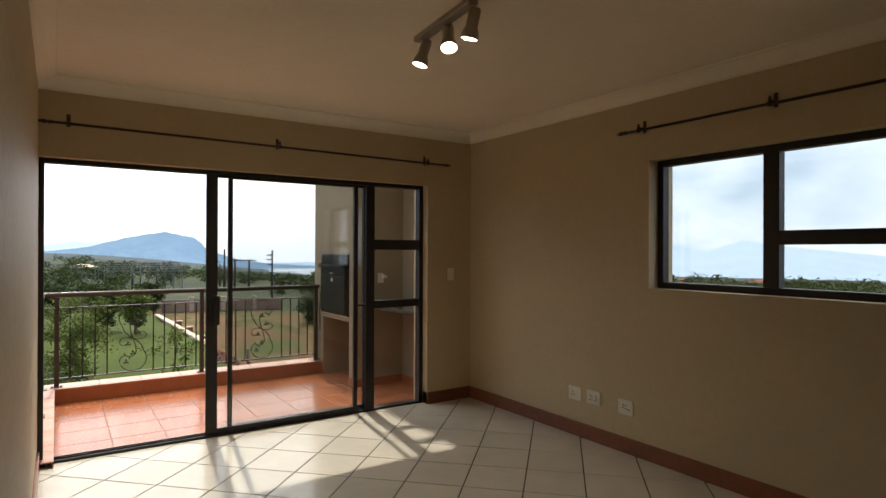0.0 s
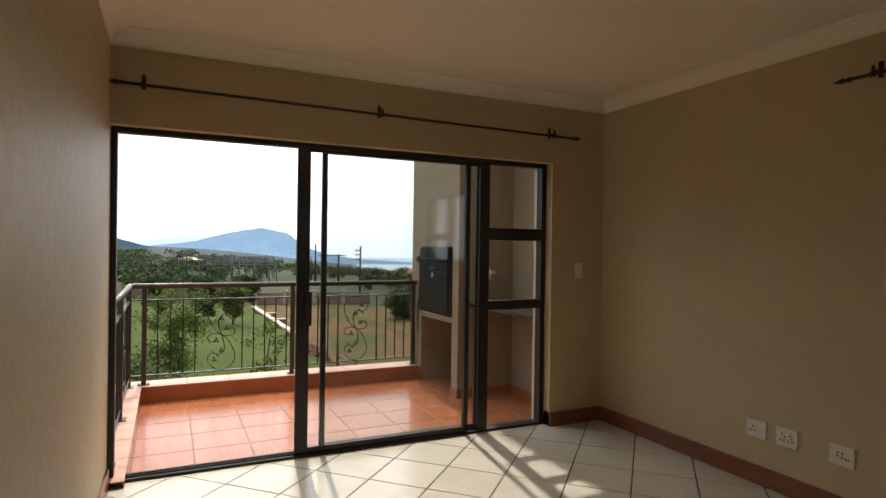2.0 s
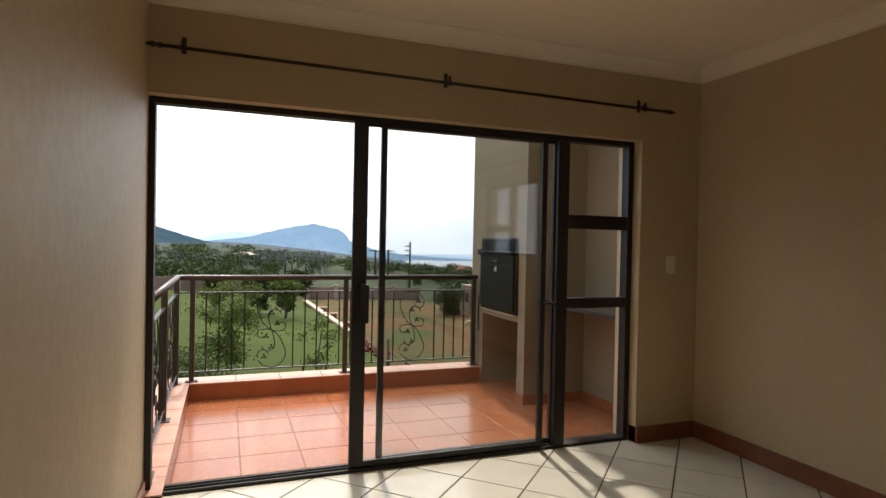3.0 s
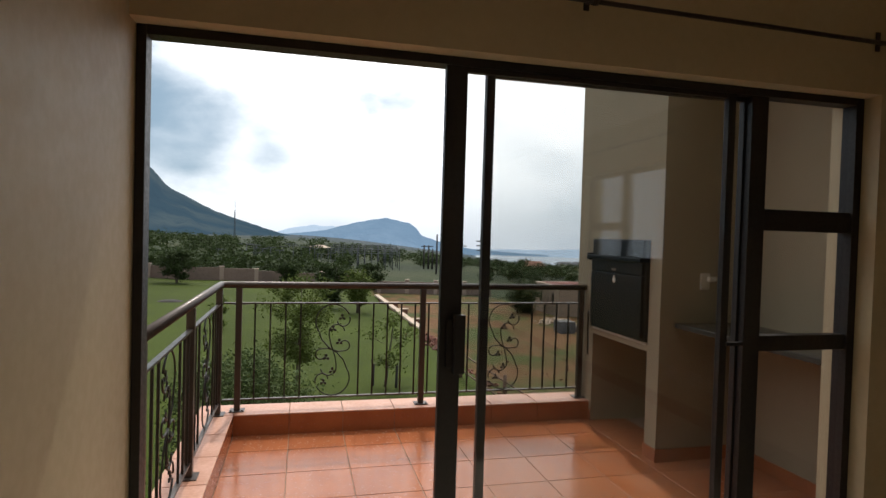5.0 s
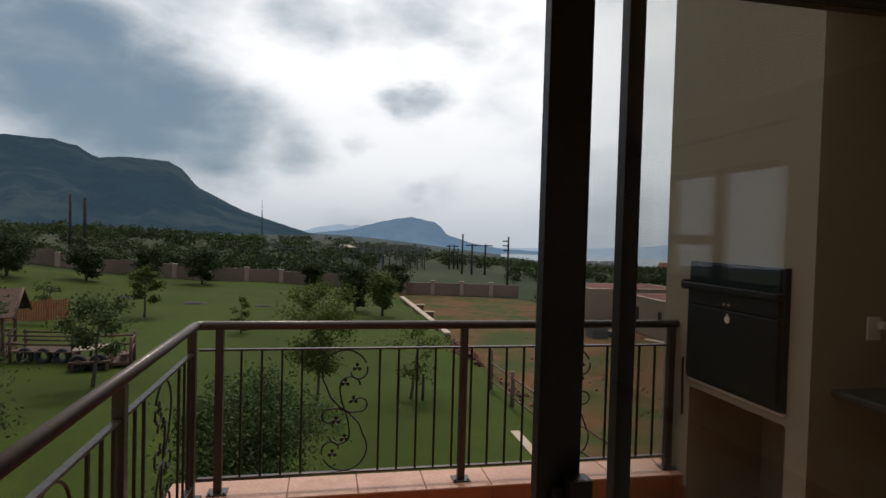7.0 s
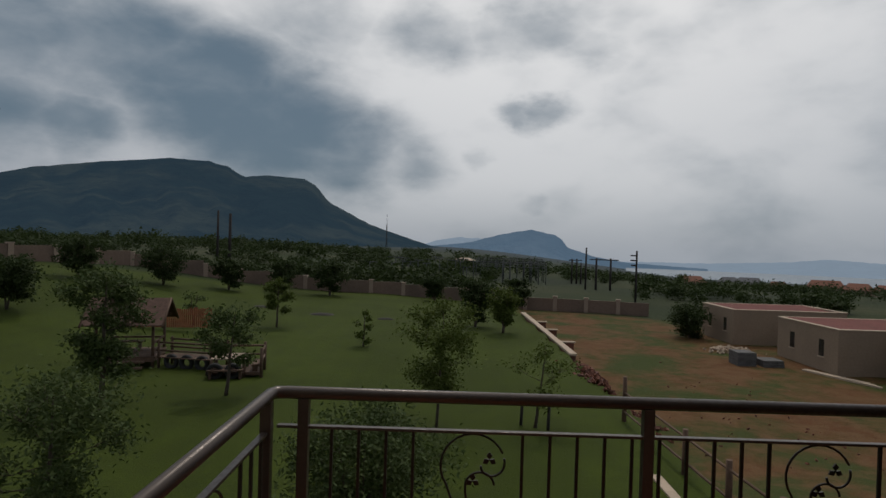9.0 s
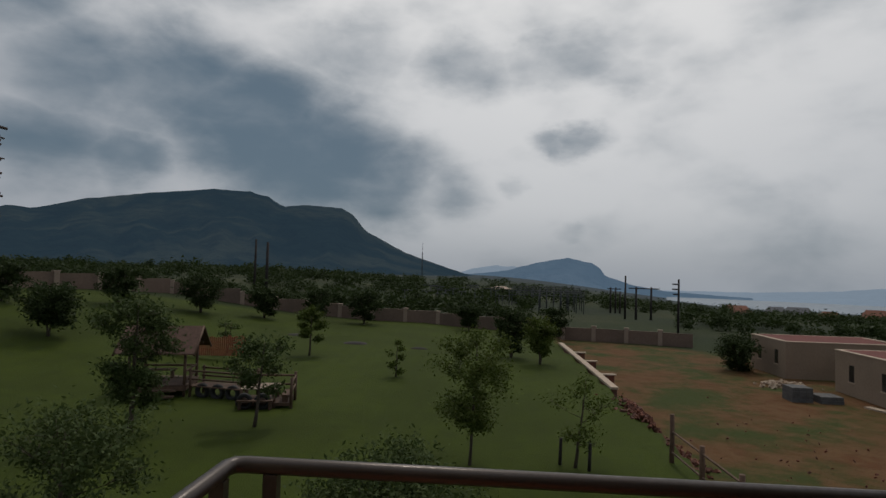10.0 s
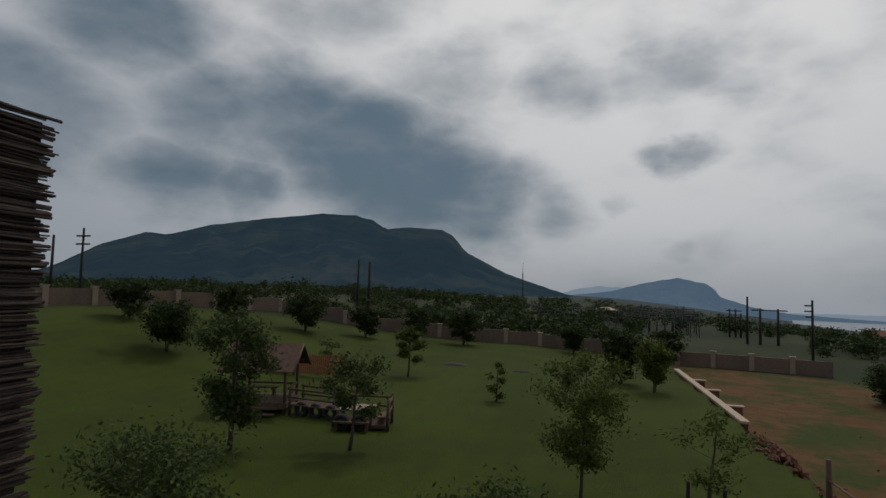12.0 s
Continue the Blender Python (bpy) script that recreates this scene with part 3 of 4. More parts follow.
# ---- balcony ----
BZ, KZ = -0.12, 0.04
KY0, KY1, KX0, KX1 = 2.355, 2.62, -0.19, 0.065
tagged(boxes("balcony_slab", M_OUT, [(-0.22, 4.2, 0.17, KY1 + 0.02, -0.4, BZ - 0.012)]), "plastered balcony slab", "slab", kind="structure")
tagged(boxes("balcony_kerb", M_TERRA_GROUT, [(KX0, 2.97, KY0 + 0.008, KY1, BZ - 0.012, KZ - 0.008), (KX0, KX1 - 0.008, 0.17, KY0 + 0.008, BZ - 0.012, KZ - 0.008)]), "terracotta tiled upstand round the balcony", "kerb", kind="structure")
tagged(boxes("house_front", M_OUT, [(-4.0, -0.28, -0.08, 0.168, -4.4, 3.6), (-0.28, 4.2, -0.08, 0.168, -4.4, -0.125)]), "buff plastered front of the house below", "wall", kind="structure")
tagged(boxes("house_base", M_OUT, [(-0.28, 3.85, RY0 - 0.2, -0.082, -4.4, -0.124)]), "buff plastered lower storey of the house", "wall", kind="structure")

# chimney pier with barbecue and wood niche
PX, PY0, PY1 = 2.97, 1.38, 2.62
tagged(boxes("balcony_pier", M_OUT, [(PX, 4.2, PY0, 1.52, BZ - 0.01, 4.2), (PX, 4.2, 2.32, PY1, -0.4, 4.2), (PX, 4.2, 1.52, 2.32, 1.435, 4.2), (PX + 0.55, 4.2, 1.52, 2.32, BZ - 0.01, 1.435), (PX, PX + 0.55, 1.52, 2.32, 0.63, 0.695)]),
       "buff plastered chimney pier with a wood niche", "pier", kind="structure")
tagged(boxes("balcony_side_wall", M_OUT, [(3.62, 4.2, 0.168, PY0, BZ - 0.01, 4.2)]), "buff plastered side wall of the balcony", "wall", kind="structure")
# No roof is seen here; this slab is added to darken the bay.
tagged(boxes("balcony_bay_shade", M_OUT, [(2.975, 4.2, 0.17, PY0, 2.75, 2.95)]), "added slab that shades the balcony bay", "roof", kind="structure")
tagged(boxes("trim_tile_skirting", M_TERRA, [(PX - 0.01, PX, PY0 - 0.01, 1.52, BZ, BZ + 0.09), (PX, 3.62, PY0 - 0.01, PY0, BZ, BZ + 0.09), (3.61, 3.62, 0.17, PY0 - 0.01, BZ, BZ + 0.09), (PX - 0.01, PX, 2.32, KY0, BZ, BZ + 0.09)]), "terracotta tile skirting on the balcony", "skirting", kind="structure")


def barbecue():
    top = empty("built_in_barbecue", PX, 1.92, 0.695)
    tagged(top, "black steel built-in barbecue with closed doors", "barbecue")
    boxes("body", M_STEEL, [(-0.03, 0.5, -0.395, 0.395, 0.0, 0.74)], top, bevel=0.006)
    boxes("door", M_STEEL, [(-0.05, -0.03, -0.375, 0.375, 0.03, 0.47)], top, bevel=0.004)
    boxes("door", M_STEEL, [(-0.05, -0.03, -0.375, 0.375, 0.48, 0.58)], top, bevel=0.004)
    boxes("hood", M_STEEL, [(-0.085, -0.03, -0.4, 0.4, 0.575, 0.605), (-0.04, -0.03, -0.37, 0.37, 0.61, 0.73)], top, bevel=0.004)
    for ky in (-0.02, 0.02):
        tubes("knob", M_LAMP, [[(-0.05, ky, 0.505), (-0.068, ky, 0.505)]], 0.008, top)
    bm = bmesh.new()
    lathe_into(bm, [(0.0, -0.003), (0.02, -0.003), (0.022, 0.0), (0.02, 0.003), (0.0, 0.003)], 14, pose(-0.053, -0.0, 0.42, 0, 90, 0))
    tube_into(bm, [(-0.053, 0.0, 0.435), (-0.053, 0.0, 0.455)], 0.006, 8)
    finish(bm, "badge", M_PLASTIC, top)
    tubes("poker", M_STEEL, [[(-0.04, 0.41, -0.25), (-0.045, 0.415, 0.1), (-0.04, 0.41, 0.12)]], 0.008, top)
    boxes("hinge", M_STEEL, [(-0.06, 0.0, 0.4, 0.44, 0.56, 0.62)], top, bevel=0.004)
    boxes("sill", M_PLASTIC, [(-0.01, 0.0, -0.395, 0.395, -0.02, -0.002)], top)


barbecue()
outlet = plate("outdoor_socket", pose(3.315, PY0, 1.153), [], "white plastic outdoor socket with a plug on the pier", rocker=True, wide=0.038, tall=0.058)
boxes("plug", M_PLASTIC, [(0.012, 0.06, -0.045, -0.011, 0.0, 0.035), (0.06, 0.085, -0.032, -0.022, 0.01, 0.024)], outlet, bevel=0.004)
ct = empty("balcony_counter", 3.62, 0.8, 0.86)
tagged(ct, "dark stone counter slab on the balcony", "counter")
boxes("slab", M_COUNTER, [(-0.54, 0.0, -0.62, 0.57, -0.035, 0.0)], ct, bevel=0.005)


# ---- railing ----
def scroll(bm, x, z0, z1):
    """An S-shaped wrought scroll in the plane y = 0, mirrored top to bottom."""
    c, h = (z0 + z1) / 2, (z1 - z0) / 2
    def arc(cx, cz, r, a0, a1, r1=None, n=14):
        r1 = r if r1 is None else r1
        return [(cx + (r + (r1 - r) * i / n) * math.cos(radians(a0 + (a1 - a0) * i / n)), 0, cz + (r + (r1 - r) * i / n) * math.sin(radians(a0 + (a1 - a0) * i / n))) for i in range(n + 1)]
    k = h / 0.36
    half = []
    big = arc(0.0, 0.225 * k, 0.135, 25, 215) + [(-0.085, 0, 0.08 * k), (-0.03, 0, 0.02 * k), (0.0, 0, 0.0)]
    hook = arc(0.072, 0.235 * k, 0.062, 25, -170, 0.04)
    small = [(0.0, 0, 0.0), (-0.02, 0, 0.06 * k), (-0.03, 0, 0.12 * k)] + arc(0.035, 0.14 * k, 0.066, 165, 10, 0.055)
    curl = [(0.0, 0, 0.0), (0.04, 0, -0.012 * k), (0.085, 0, -0.01 * k)] + arc(0.09, 0.035 * k, 0.045, -70, 150, 0.035, 10)
    leaves = ((0.068, 0.255 * k), (0.0, 0.165 * k), (0.05, 0.06 * k))
    for s in (1, -1):
        for path in (big, hook, small, curl):
            tube_into(bm, [(x + s * p[0], 0, c + s * p[2]) for p in path], 0.0052, 6)
        for lx, lz in leaves:
            for a in (90, 210, 330):
                d = Vector((math.cos(radians(a)), 0, math.sin(radians(a)))) * 0.03
                n = Vector((-d.z, 0, d.x)) * 0.42
                p = Vector((x + s * lx, 0, c + s * lz))
                q = [p, p + d * 0.55 + n, p + d * 1.05, p + d * 0.55 - n]
                front = [bm.verts.new(v + Vector((0, -0.004, 0))) for v in q]
                back = [bm.verts.new(v + Vector((0, 0.004, 0))) for v in q]
                bm.faces.new(front)
                bm.faces.new(back[::-1])
                for i in range(4):
                    bm.faces.new((front[i], back[i], back[(i + 1) % 4], front[(i + 1) % 4]))


def rail_run(top, m, length, posts, scrolls, start, end):
    zt, zb = 0.865, 0.125
    for p in posts:
        bm = bmesh.new()
        box_into(bm, p - 0.022, p + 0.022, -0.022, 0.022, KZ, 0.985, 0.003)
        box_into(bm, p - 0.055, p + 0.055, -0.05, 0.05, KZ, KZ + 0.007, 0.002)
        for sx in (-0.04, 0.04):
            tube_into(bm, [(p + sx, -0.035, KZ + 0.005), (p + sx, -0.035, KZ + 0.016)], 0.007, 6)
        finish(bm, "post", M_RAIL, top).matrix_basis = m
    boxes("flat_bar", M_RAIL, [(start, end, -0.014, 0.014, zt - 0.006, zt + 0.006), (start, end, -0.014, 0.014, zb - 0.006, zb + 0.006)], top, bevel=0.002).matrix_basis = m
    x = start + 0.115
    while x < end - 0.03:
        if all(abs(x - p) > 0.05 for p in posts) and all(abs(x - s) > 0.2 for s in scrolls):
            bm = bmesh.new()
            box_into(bm, x - 0.006, x + 0.006, -0.006, 0.006, zb + 0.006, zt - 0.006)
            finish(bm, "baluster", M_IRON, top).matrix_basis = m
        x += 0.1135
    for s in scrolls:
        bm = bmesh.new()
        scroll(bm, s, zb + 0.008, zt - 0.008)
        finish(bm, "scroll", M_IRON, top).matrix_basis = m


def railing():
    top = empty("balcony_railing")
    tagged(top, "brown steel balcony railing with wrought iron leaf scrolls", "railing")
    rail_run(top, pose(0, 2.47, 0), 3.0, (0.08, 1.51, 2.925), (0.79, 2.22), -0.03, 2.96)
    rail_run(top, pose(-0.05, 2.47, 0, 0, 0, -90), 2.3, (0.085, 1.22, 2.265), (0.65, 1.76), 0.03, 2.29)
    bm = bmesh.new()
    tube_into(bm, [(2.968, 2.47, 1.005), (0.0, 2.47, 1.005), (-0.035, 2.463, 1.005), (-0.05, 2.43, 1.005), (-0.05, 0.172, 1.005)], 0.026, 14)
    finish(bm, "handrail", M_RAIL, top)


railing()


# ---- stick screen of the neighbouring balcony ----
def stick_screen():
    top = empty("stick_screen", -4.2, 0, -4.4)
    tagged(top, "dark weathered screen of stacked horizontal sticks", "screen")
    boxes("backing", M_STICK, [(-0.1, -0.04, 0.17, 6.08, 0.0, 7.3)], top)
    rnd = random.Random(5)
    z = 3.4
    protos = []
    for i in range(12):
        bm = bmesh.new()
        r = rnd.uniform(0.014, 0.027)
        pts = [(rnd.uniform(-0.012, 0.012), 3.2 + 2.95 * k / 5, rnd.uniform(-0.01, 0.01)) for k in range(6)]
        tube_into(bm, pts, [r, r, r * 0.95, r * 0.9, r * 0.8, r * rnd.uniform(0.35, 0.8)], 6)
        me = finish(bm, "stick", M_STICK)
        protos.append(me.data)
        bpy.data.objects.remove(me)
    while z < 7.32:
        for layer in (0, 1):
            s = new("stick", rnd.choice(protos))
            s.parent = top
            s.location = (-0.02 + 0.03 * layer + rnd.uniform(-0.008, 0.008), rnd.uniform(-0.06, 0.07), z + rnd.uniform(-0.012, 0.012))
            s.rotation_euler = (rnd.uniform(-0.012, 0.012), 0, 0)
        z += 0.0255


stick_screen()


# ---- trees ----
def tree(name, label, x, y, height, width, crown, leaves, mat, stems=1, leaf=0.09, seed=1, lean=0.0, category="tree", open_crown=0.0, limbs=9, trunk=None, spread=None):
    """A tapered trunk with limbs and a loose crown of single leaves in clumps. crown: share of the height at which it begins."""
    rnd = random.Random(seed)
    top = empty(name, x, y, ground_height(x, y) - 0.03)
    tagged(top, label, category)
    bm = bmesh.new()
    ends = []
    r0 = trunk or 0.018 * height + 0.012
    for s in range(stems):
        a = 6.28 * s / stems + rnd.uniform(-0.6, 0.6)
        reach0 = (spread or (0.16 if stems > 1 else 0.05)) * width
        pts = [Vector((0.04 * math.cos(a) * (s > 0), 0.04 * math.sin(a) * (s > 0), 0))]
        for k in range(1, 7):
            t = k / 6
            pts.append(Vector((math.cos(a) * reach0 * t + lean * t * height + rnd.uniform(-1, 1) * 0.03 * height / 4, math.sin(a) * reach0 * t + rnd.uniform(-1, 1) * 0.03 * height / 4, height * 0.86 * t)))
        tube_into(bm, pts, [r0 * (1 - 0.8 * k / 6) for k in range(7)], 7)
        for b in range(limbs):
            t = crown * 0.75 + (0.96 - crown * 0.75) * (b + rnd.random()) / limbs
            i = min(5, int(t * 6))
            p = pts[i].lerp(pts[i + 1], t * 6 - i)
            ang = b * 2.4 + rnd.uniform(-0.5, 0.5)
            prof = math.sin(math.pi * min(1, max(0.12, (t - crown * 0.7) / (1.05 - crown * 0.7)))) ** 0.6
            reach = width / 2 * prof * rnd.uniform(0.6, 0.98)
            q = p + Vector((math.cos(ang) * reach, math.sin(ang) * reach, reach * rnd.uniform(0.2, 0.6)))
            mid = p.lerp(q, 0.5) + Vector((0, 0, -0.06 * reach)) + Vector((rnd.uniform(-1, 1), rnd.uniform(-1, 1), 0)) * 0.08 * reach
            tube_into(bm, [p, mid, q], [r0 * 0.36 * (1.1 - t), r0 * 0.24 * (1.1 - t), r0 * 0.08], 5)
            ends += [(q, 1.0), (mid.lerp(q, 0.55), 0.8), (mid, 0.55)]
            for _ in range(4):
                e = mid.lerp(q, rnd.uniform(0.1, 0.7)) + Vector((rnd.uniform(-1, 1), rnd.uniform(-1, 1), rnd.uniform(-0.3, 0.8))) * reach * 0.38
                tube_into(bm, [mid, e], [r0 * 0.12, r0 * 0.04], 4, False)
                ends.append((e, 0.8))
        ends.append((pts[-1] + Vector((0, 0, 0.06 * height)), 0.9))
    finish(bm, "trunk", M_BARK, top)
    bm = bmesh.new()
    ends = [e for e in ends if rnd.random() > open_crown]
    size = width * 0.08 + 0.05
    for k in range(int(leaves * 2.0)):
        c, q = ends[k % len(ends)]
        v = Vector((rnd.gauss(0, 1), rnd.gauss(0, 1), rnd.gauss(0, 0.75))) * size * q * 0.8
        p = c + v
        n = Vector((rnd.gauss(0, 1), rnd.gauss(0, 1), rnd.gauss(1.1, 0.9))).normalized()
        u = n.orthogonal().normalized()
        u.rotate(Matrix.Rotation(rnd.uniform(0, 6.28), 3, n))
        vv = n.cross(u)
        l = leaf * rnd.uniform(0.45, 1.0)
        a, b2, c2, d2 = p - u * l, p + vv * l * 0.42, p + u * l, p - vv * l * 0.42
        bm.faces.new([bm.verts.new(t) for t in (a, b2, c2, d2)])
    lv = finish(bm, "foliage", mat, top)
    tagged(lv, kind="stuff")
    return top


tree("young_tree", "slim young tree with a loose green crown on the lawn", 0.45, 17.2, 4.0, 2.5, 0.34, 4300, M_LEAF, 1, 0.075, 11, limbs=15, open_crown=0.25, trunk=0.05)
tree("sparse_tree", "sparse young tree with bare forked branches", 3.4, 17.4, 2.7, 2.0, 0.34, 620, M_LEAF, 1, 0.08, 12, open_crown=0.3, limbs=8, trunk=0.055, spread=0.12)
tree("leaning_tree", "small leafy tree beside the picnic deck", -6.85, 19.9, 3.3, 2.3, 0.52, 1500, M_LEAF_OLIVE, 1, 0.1, 13, lean=0.05, limbs=10)
tree("garden_tree", "tall leafy tree in front of the gazebo", -10.4, 18.6, 4.7, 2.9, 0.28, 4400, M_LEAF_OLIVE, 1, 0.1, 14, limbs=18, open_crown=0.22)
tree("broad_tree", "broad low leafy tree on the lawn", -5.3, 8.6, 3.5, 2.6, 0.5, 5200, M_LEAF_OLIVE, 1, 0.056, 15, limbs=16, open_crown=0.3, trunk=0.065)
tree("round_tree", "round dark tree on a bare patch of lawn", -23.0, 31.0, 2.8, 3.4, 0.3, 3600, M_LEAF_DARK, 2, 0.15, 16, limbs=12)
tree("slim_tree", "slim tree with a small crown on the lawn", -9.7, 35.3, 3.2, 2.0, 0.42, 1800, M_LEAF, 1, 0.11, 17, limbs=11)
tree("sapling", "thin sapling on the lawn behind the gazebo", -14.2, 34.0, 2.1, 1.3, 0.3, 420, M_LEAF_OLIVE, 2, 0.09, 18, limbs=5)
tree("sapling", "small sapling with two leaf clumps on the lawn", -3.6, 29.9, 2.05, 1.1, 0.12, 560, M_LEAF, 1, 0.09, 19, limbs=7, open_crown=0.2)
tree("dark_tree", "dense dark tree near the retaining wall", 4.2, 36.2, 3.0, 2.0, 0.3, 2200, M_LEAF, 2, 0.13, 20, limbs=13)
tree("dark_tree", "dense dark tree near the retaining wall", 2.6, 39.0, 3.4, 2.4, 0.2, 2600, M_LEAF_DARK, 2, 0.14, 21, limbs=13)
tree("olive_shrub", "big grey-green olive shrub below the balcony", -0.45, 8.3, 3.15, 2.6, 0.0, 15000, M_LEAF_OLIVE, 5, 0.052, 22, category="shrub", limbs=12, trunk=0.03)
tree("boundary_shrub", "dark green shrub beside the buff building", 19.0, 44.0, 2.6, 2.9, 0.0, 3000, M_LEAF_DARK, 4, 0.13, 23, category="shrub", limbs=10)
for i, (az, r, h, wd) in enumerate(((-40, 46, 3.2, 3.4), (-25.5, 51, 3.6, 4.0), (-20, 53, 3.2, 3.0), (-15.2, 56, 3.8, 3.2), (-10.8, 56, 3.9, 3.6), (-0.6, 57, 3.2, 2.8), (7.5, 57.5, 3.9, 3.2), (-32, 49, 3.4, 3.2))):
    tree("boundary_tree", "dark bushy tree in front of the garden wall", r * math.sin(radians(az)), r * math.cos(radians(az)), h * 0.82, wd * 0.9, 0.22, 1900, M_LEAF_DARK, 2, 0.17, 40 + i, limbs=10)["group"] = "trees along the garden wall"


def veld_bush():
    """Bush beyond the garden wall, too many to count: clumps of loose leaf faces."""
    rnd = random.Random(77)
    bm = bmesh.new()
    for i in range(2300):
        az = radians(rnd.uniform(-62, 78))
        r = 66 + 420 * rnd.random() ** 1.7
        x, y = r * math.sin(az), r * math.cos(az)
        d = math.degrees(az)
        if 5 < d < 18 and r < 120:
            continue
        if -10 < d < 11 and r < 110 and rnd.random() < 0.5:
            continue
        if d > 14 and r < 75:
            continue
        h = rnd.uniform(1.0, 2.9) * (1 + r / 600) * (0.8 if d > 15 else 0.62 if d < -14 and r < 110 else 0.9)
        wd = h * rnd.uniform(0.8, 1.7)
        z = ground_height(x, y)
        n = 240 if r < 150 else 110
        blobs = [(rnd.gauss(0, 0.3) * wd, rnd.gauss(0, 0.3) * wd, rnd.uniform(0.25, 0.75) * h) for _ in range(6)]
        for k in range(n):
            b = blobs[k % 6]
            p = Vector((x + b[0] + rnd.gauss(0, 0.17) * wd, y + b[1] + rnd.gauss(0, 0.17) * wd, z + max(0.1, b[2] + rnd.gauss(0, 0.16) * h)))
            s = h * 0.085 * rnd.uniform(0.6, 1.3)
            q = [p + Vector((rnd.gauss(0, 1), rnd.gauss(0, 1), rnd.gauss(0, 0.8))) * s for _ in range(3)]
            bm.faces.new([bm.verts.new(v) for v in q])
    tagged(finish(bm, "veld_bush", M_LEAF_DARK), "dark green bush covering the far veld", "bush", kind="stuff")


veld_bush()


# ---- garden wall ----
def garden_wall():
    top = empty("garden_wall")
    tagged(top, "buff plastered garden wall with piers", "wall", kind="structure")
    line = [(-40, 22), (-36.8, 35.2), (-33.2, 44.5), (-28.4, 53.1), (-13.8, 58.9), (2.7, 60.4), (11.7, 59.6), (20.7, 57.3)]
    bm = bmesh.new()
    for (xa, ya), (xb, yb) in zip(line, line[1:]):
        L = math.hypot(xb - xa, yb - ya)
        n = max(1, round(L / 3.1))
        for k in range(n):
            p = [(xa + (xb - xa) * t, ya + (yb - ya) * t) for t in (k / n, (k + 1) / n)]
            z = (ground_height(*p[0]) + ground_height(*p[1])) / 2
            ang = math.degrees(math.atan2(p[1][1] - p[0][1], p[1][0] - p[0][0]))
            m = pose(p[0][0], p[0][1], z, 0, 0, ang)
            d = L / n
            box_into(bm, 0.2, d - 0.2, -0.1, 0.1, -0.6, 1.27, m=m)
            pier = bmesh.new()
            box_into(pier, -0.2, 0.2, -0.22, 0.22, -0.6, 1.42)
            box_into(pier, -0.25, 0.25, -0.27, 0.27, 1.42, 1.5)
            o = finish(pier, "pier", M_GPIER, top)
            o.matrix_basis = m
    finish(bm, "panel", M_GWALL, top)


garden_wall()


# ---- retaining wall, rubble, fence ----
def retaining_wall():
    top = empty("retaining_wall", 7.1, 29.3, -3.78)
    tagged(top, "low plastered retaining wall with stepped buttresses", "retaining wall")
    top.rotation_euler[2] = radians(1.0)
    boxes("coping", M_PLANK, [(-0.18, 0.18, 0.0, 17.5, -0.06, 0.06)], top, bevel=0.01)
    boxes("body", M_BRICK, [(-0.12, 0.14, 0.1, 17.4, -1.4, -0.06)], top)
    for y in (5.5, 10.5, 14.5):
        boxes("buttress", M_BRICK, [(0.14, 1.3, y, y + 0.24, -1.4, -0.32)], top)
        boxes("buttress_coping", M_PLANK, [(0.18, 1.4, y - 0.05, y + 0.29, -0.32, -0.25)], top, bevel=0.01)


retaining_wall()


def stakes():
    for x, y in ((3.0, 17.6), (3.75, 17.2)):
        top = empty("tree_stake", x, y, ground_height(x, y))
        tagged(top, "short dark timber stake beside a young tree", "stake", "tree stakes")
        tubes("stake", M_POLE, [[(0, 0, -0.1), (0.02, 0, 0.75)]], [0.05, 0.045], top)


stakes()


def scatter_rubble(name, label, mat, cx, cy, lx, ly, turn, count, size, seed, category):
    rnd = random.Random(seed)
    bm = bmesh.new()
    for i in range(count):
        u, v = rnd.gauss(0, 0.4) * lx, rnd.gauss(0, 0.4) * ly
        a = radians(turn)
        x, y = cx + u * math.cos(a) - v * math.sin(a), cy + u * math.sin(a) + v * math.cos(a)
        s = size * rnd.uniform(0.5, 1.3)
        h = 0.28 * math.exp(-(u / lx) ** 2 * 2 - (v / ly) ** 2 * 2) * rnd.random()
        m = pose(x, y, ground_height(x, y) + h + s * 0.1, rnd.uniform(0, 60), rnd.uniform(0, 60), rnd.uniform(0, 180))
        box_into(bm, -s, s, -s * 0.55, s * 0.55, -s * 0.4, s * 0.4, m=m)
    tagged(finish(bm, name, mat), label, category, kind="stuff")


scatter_rubble("brick_rubble", "heap of broken red bricks beside the lawn", M_BRICK, 7.5, 24.0, 0.9, 3.4, 10, 520, 0.11, 3, "rubble")
scatter_rubble("building_rubble", "pale building rubble beside the shrub", M_PLANK, 19.3, 38.5, 1.6, 1.2, 0, 120, 0.13, 4, "rubble")
scatter_rubble("soil_clods", "scattered red soil clods on bare ground", M_BRICK, 13, 24, 6, 9, 0, 70, 0.045, 6, "soil")


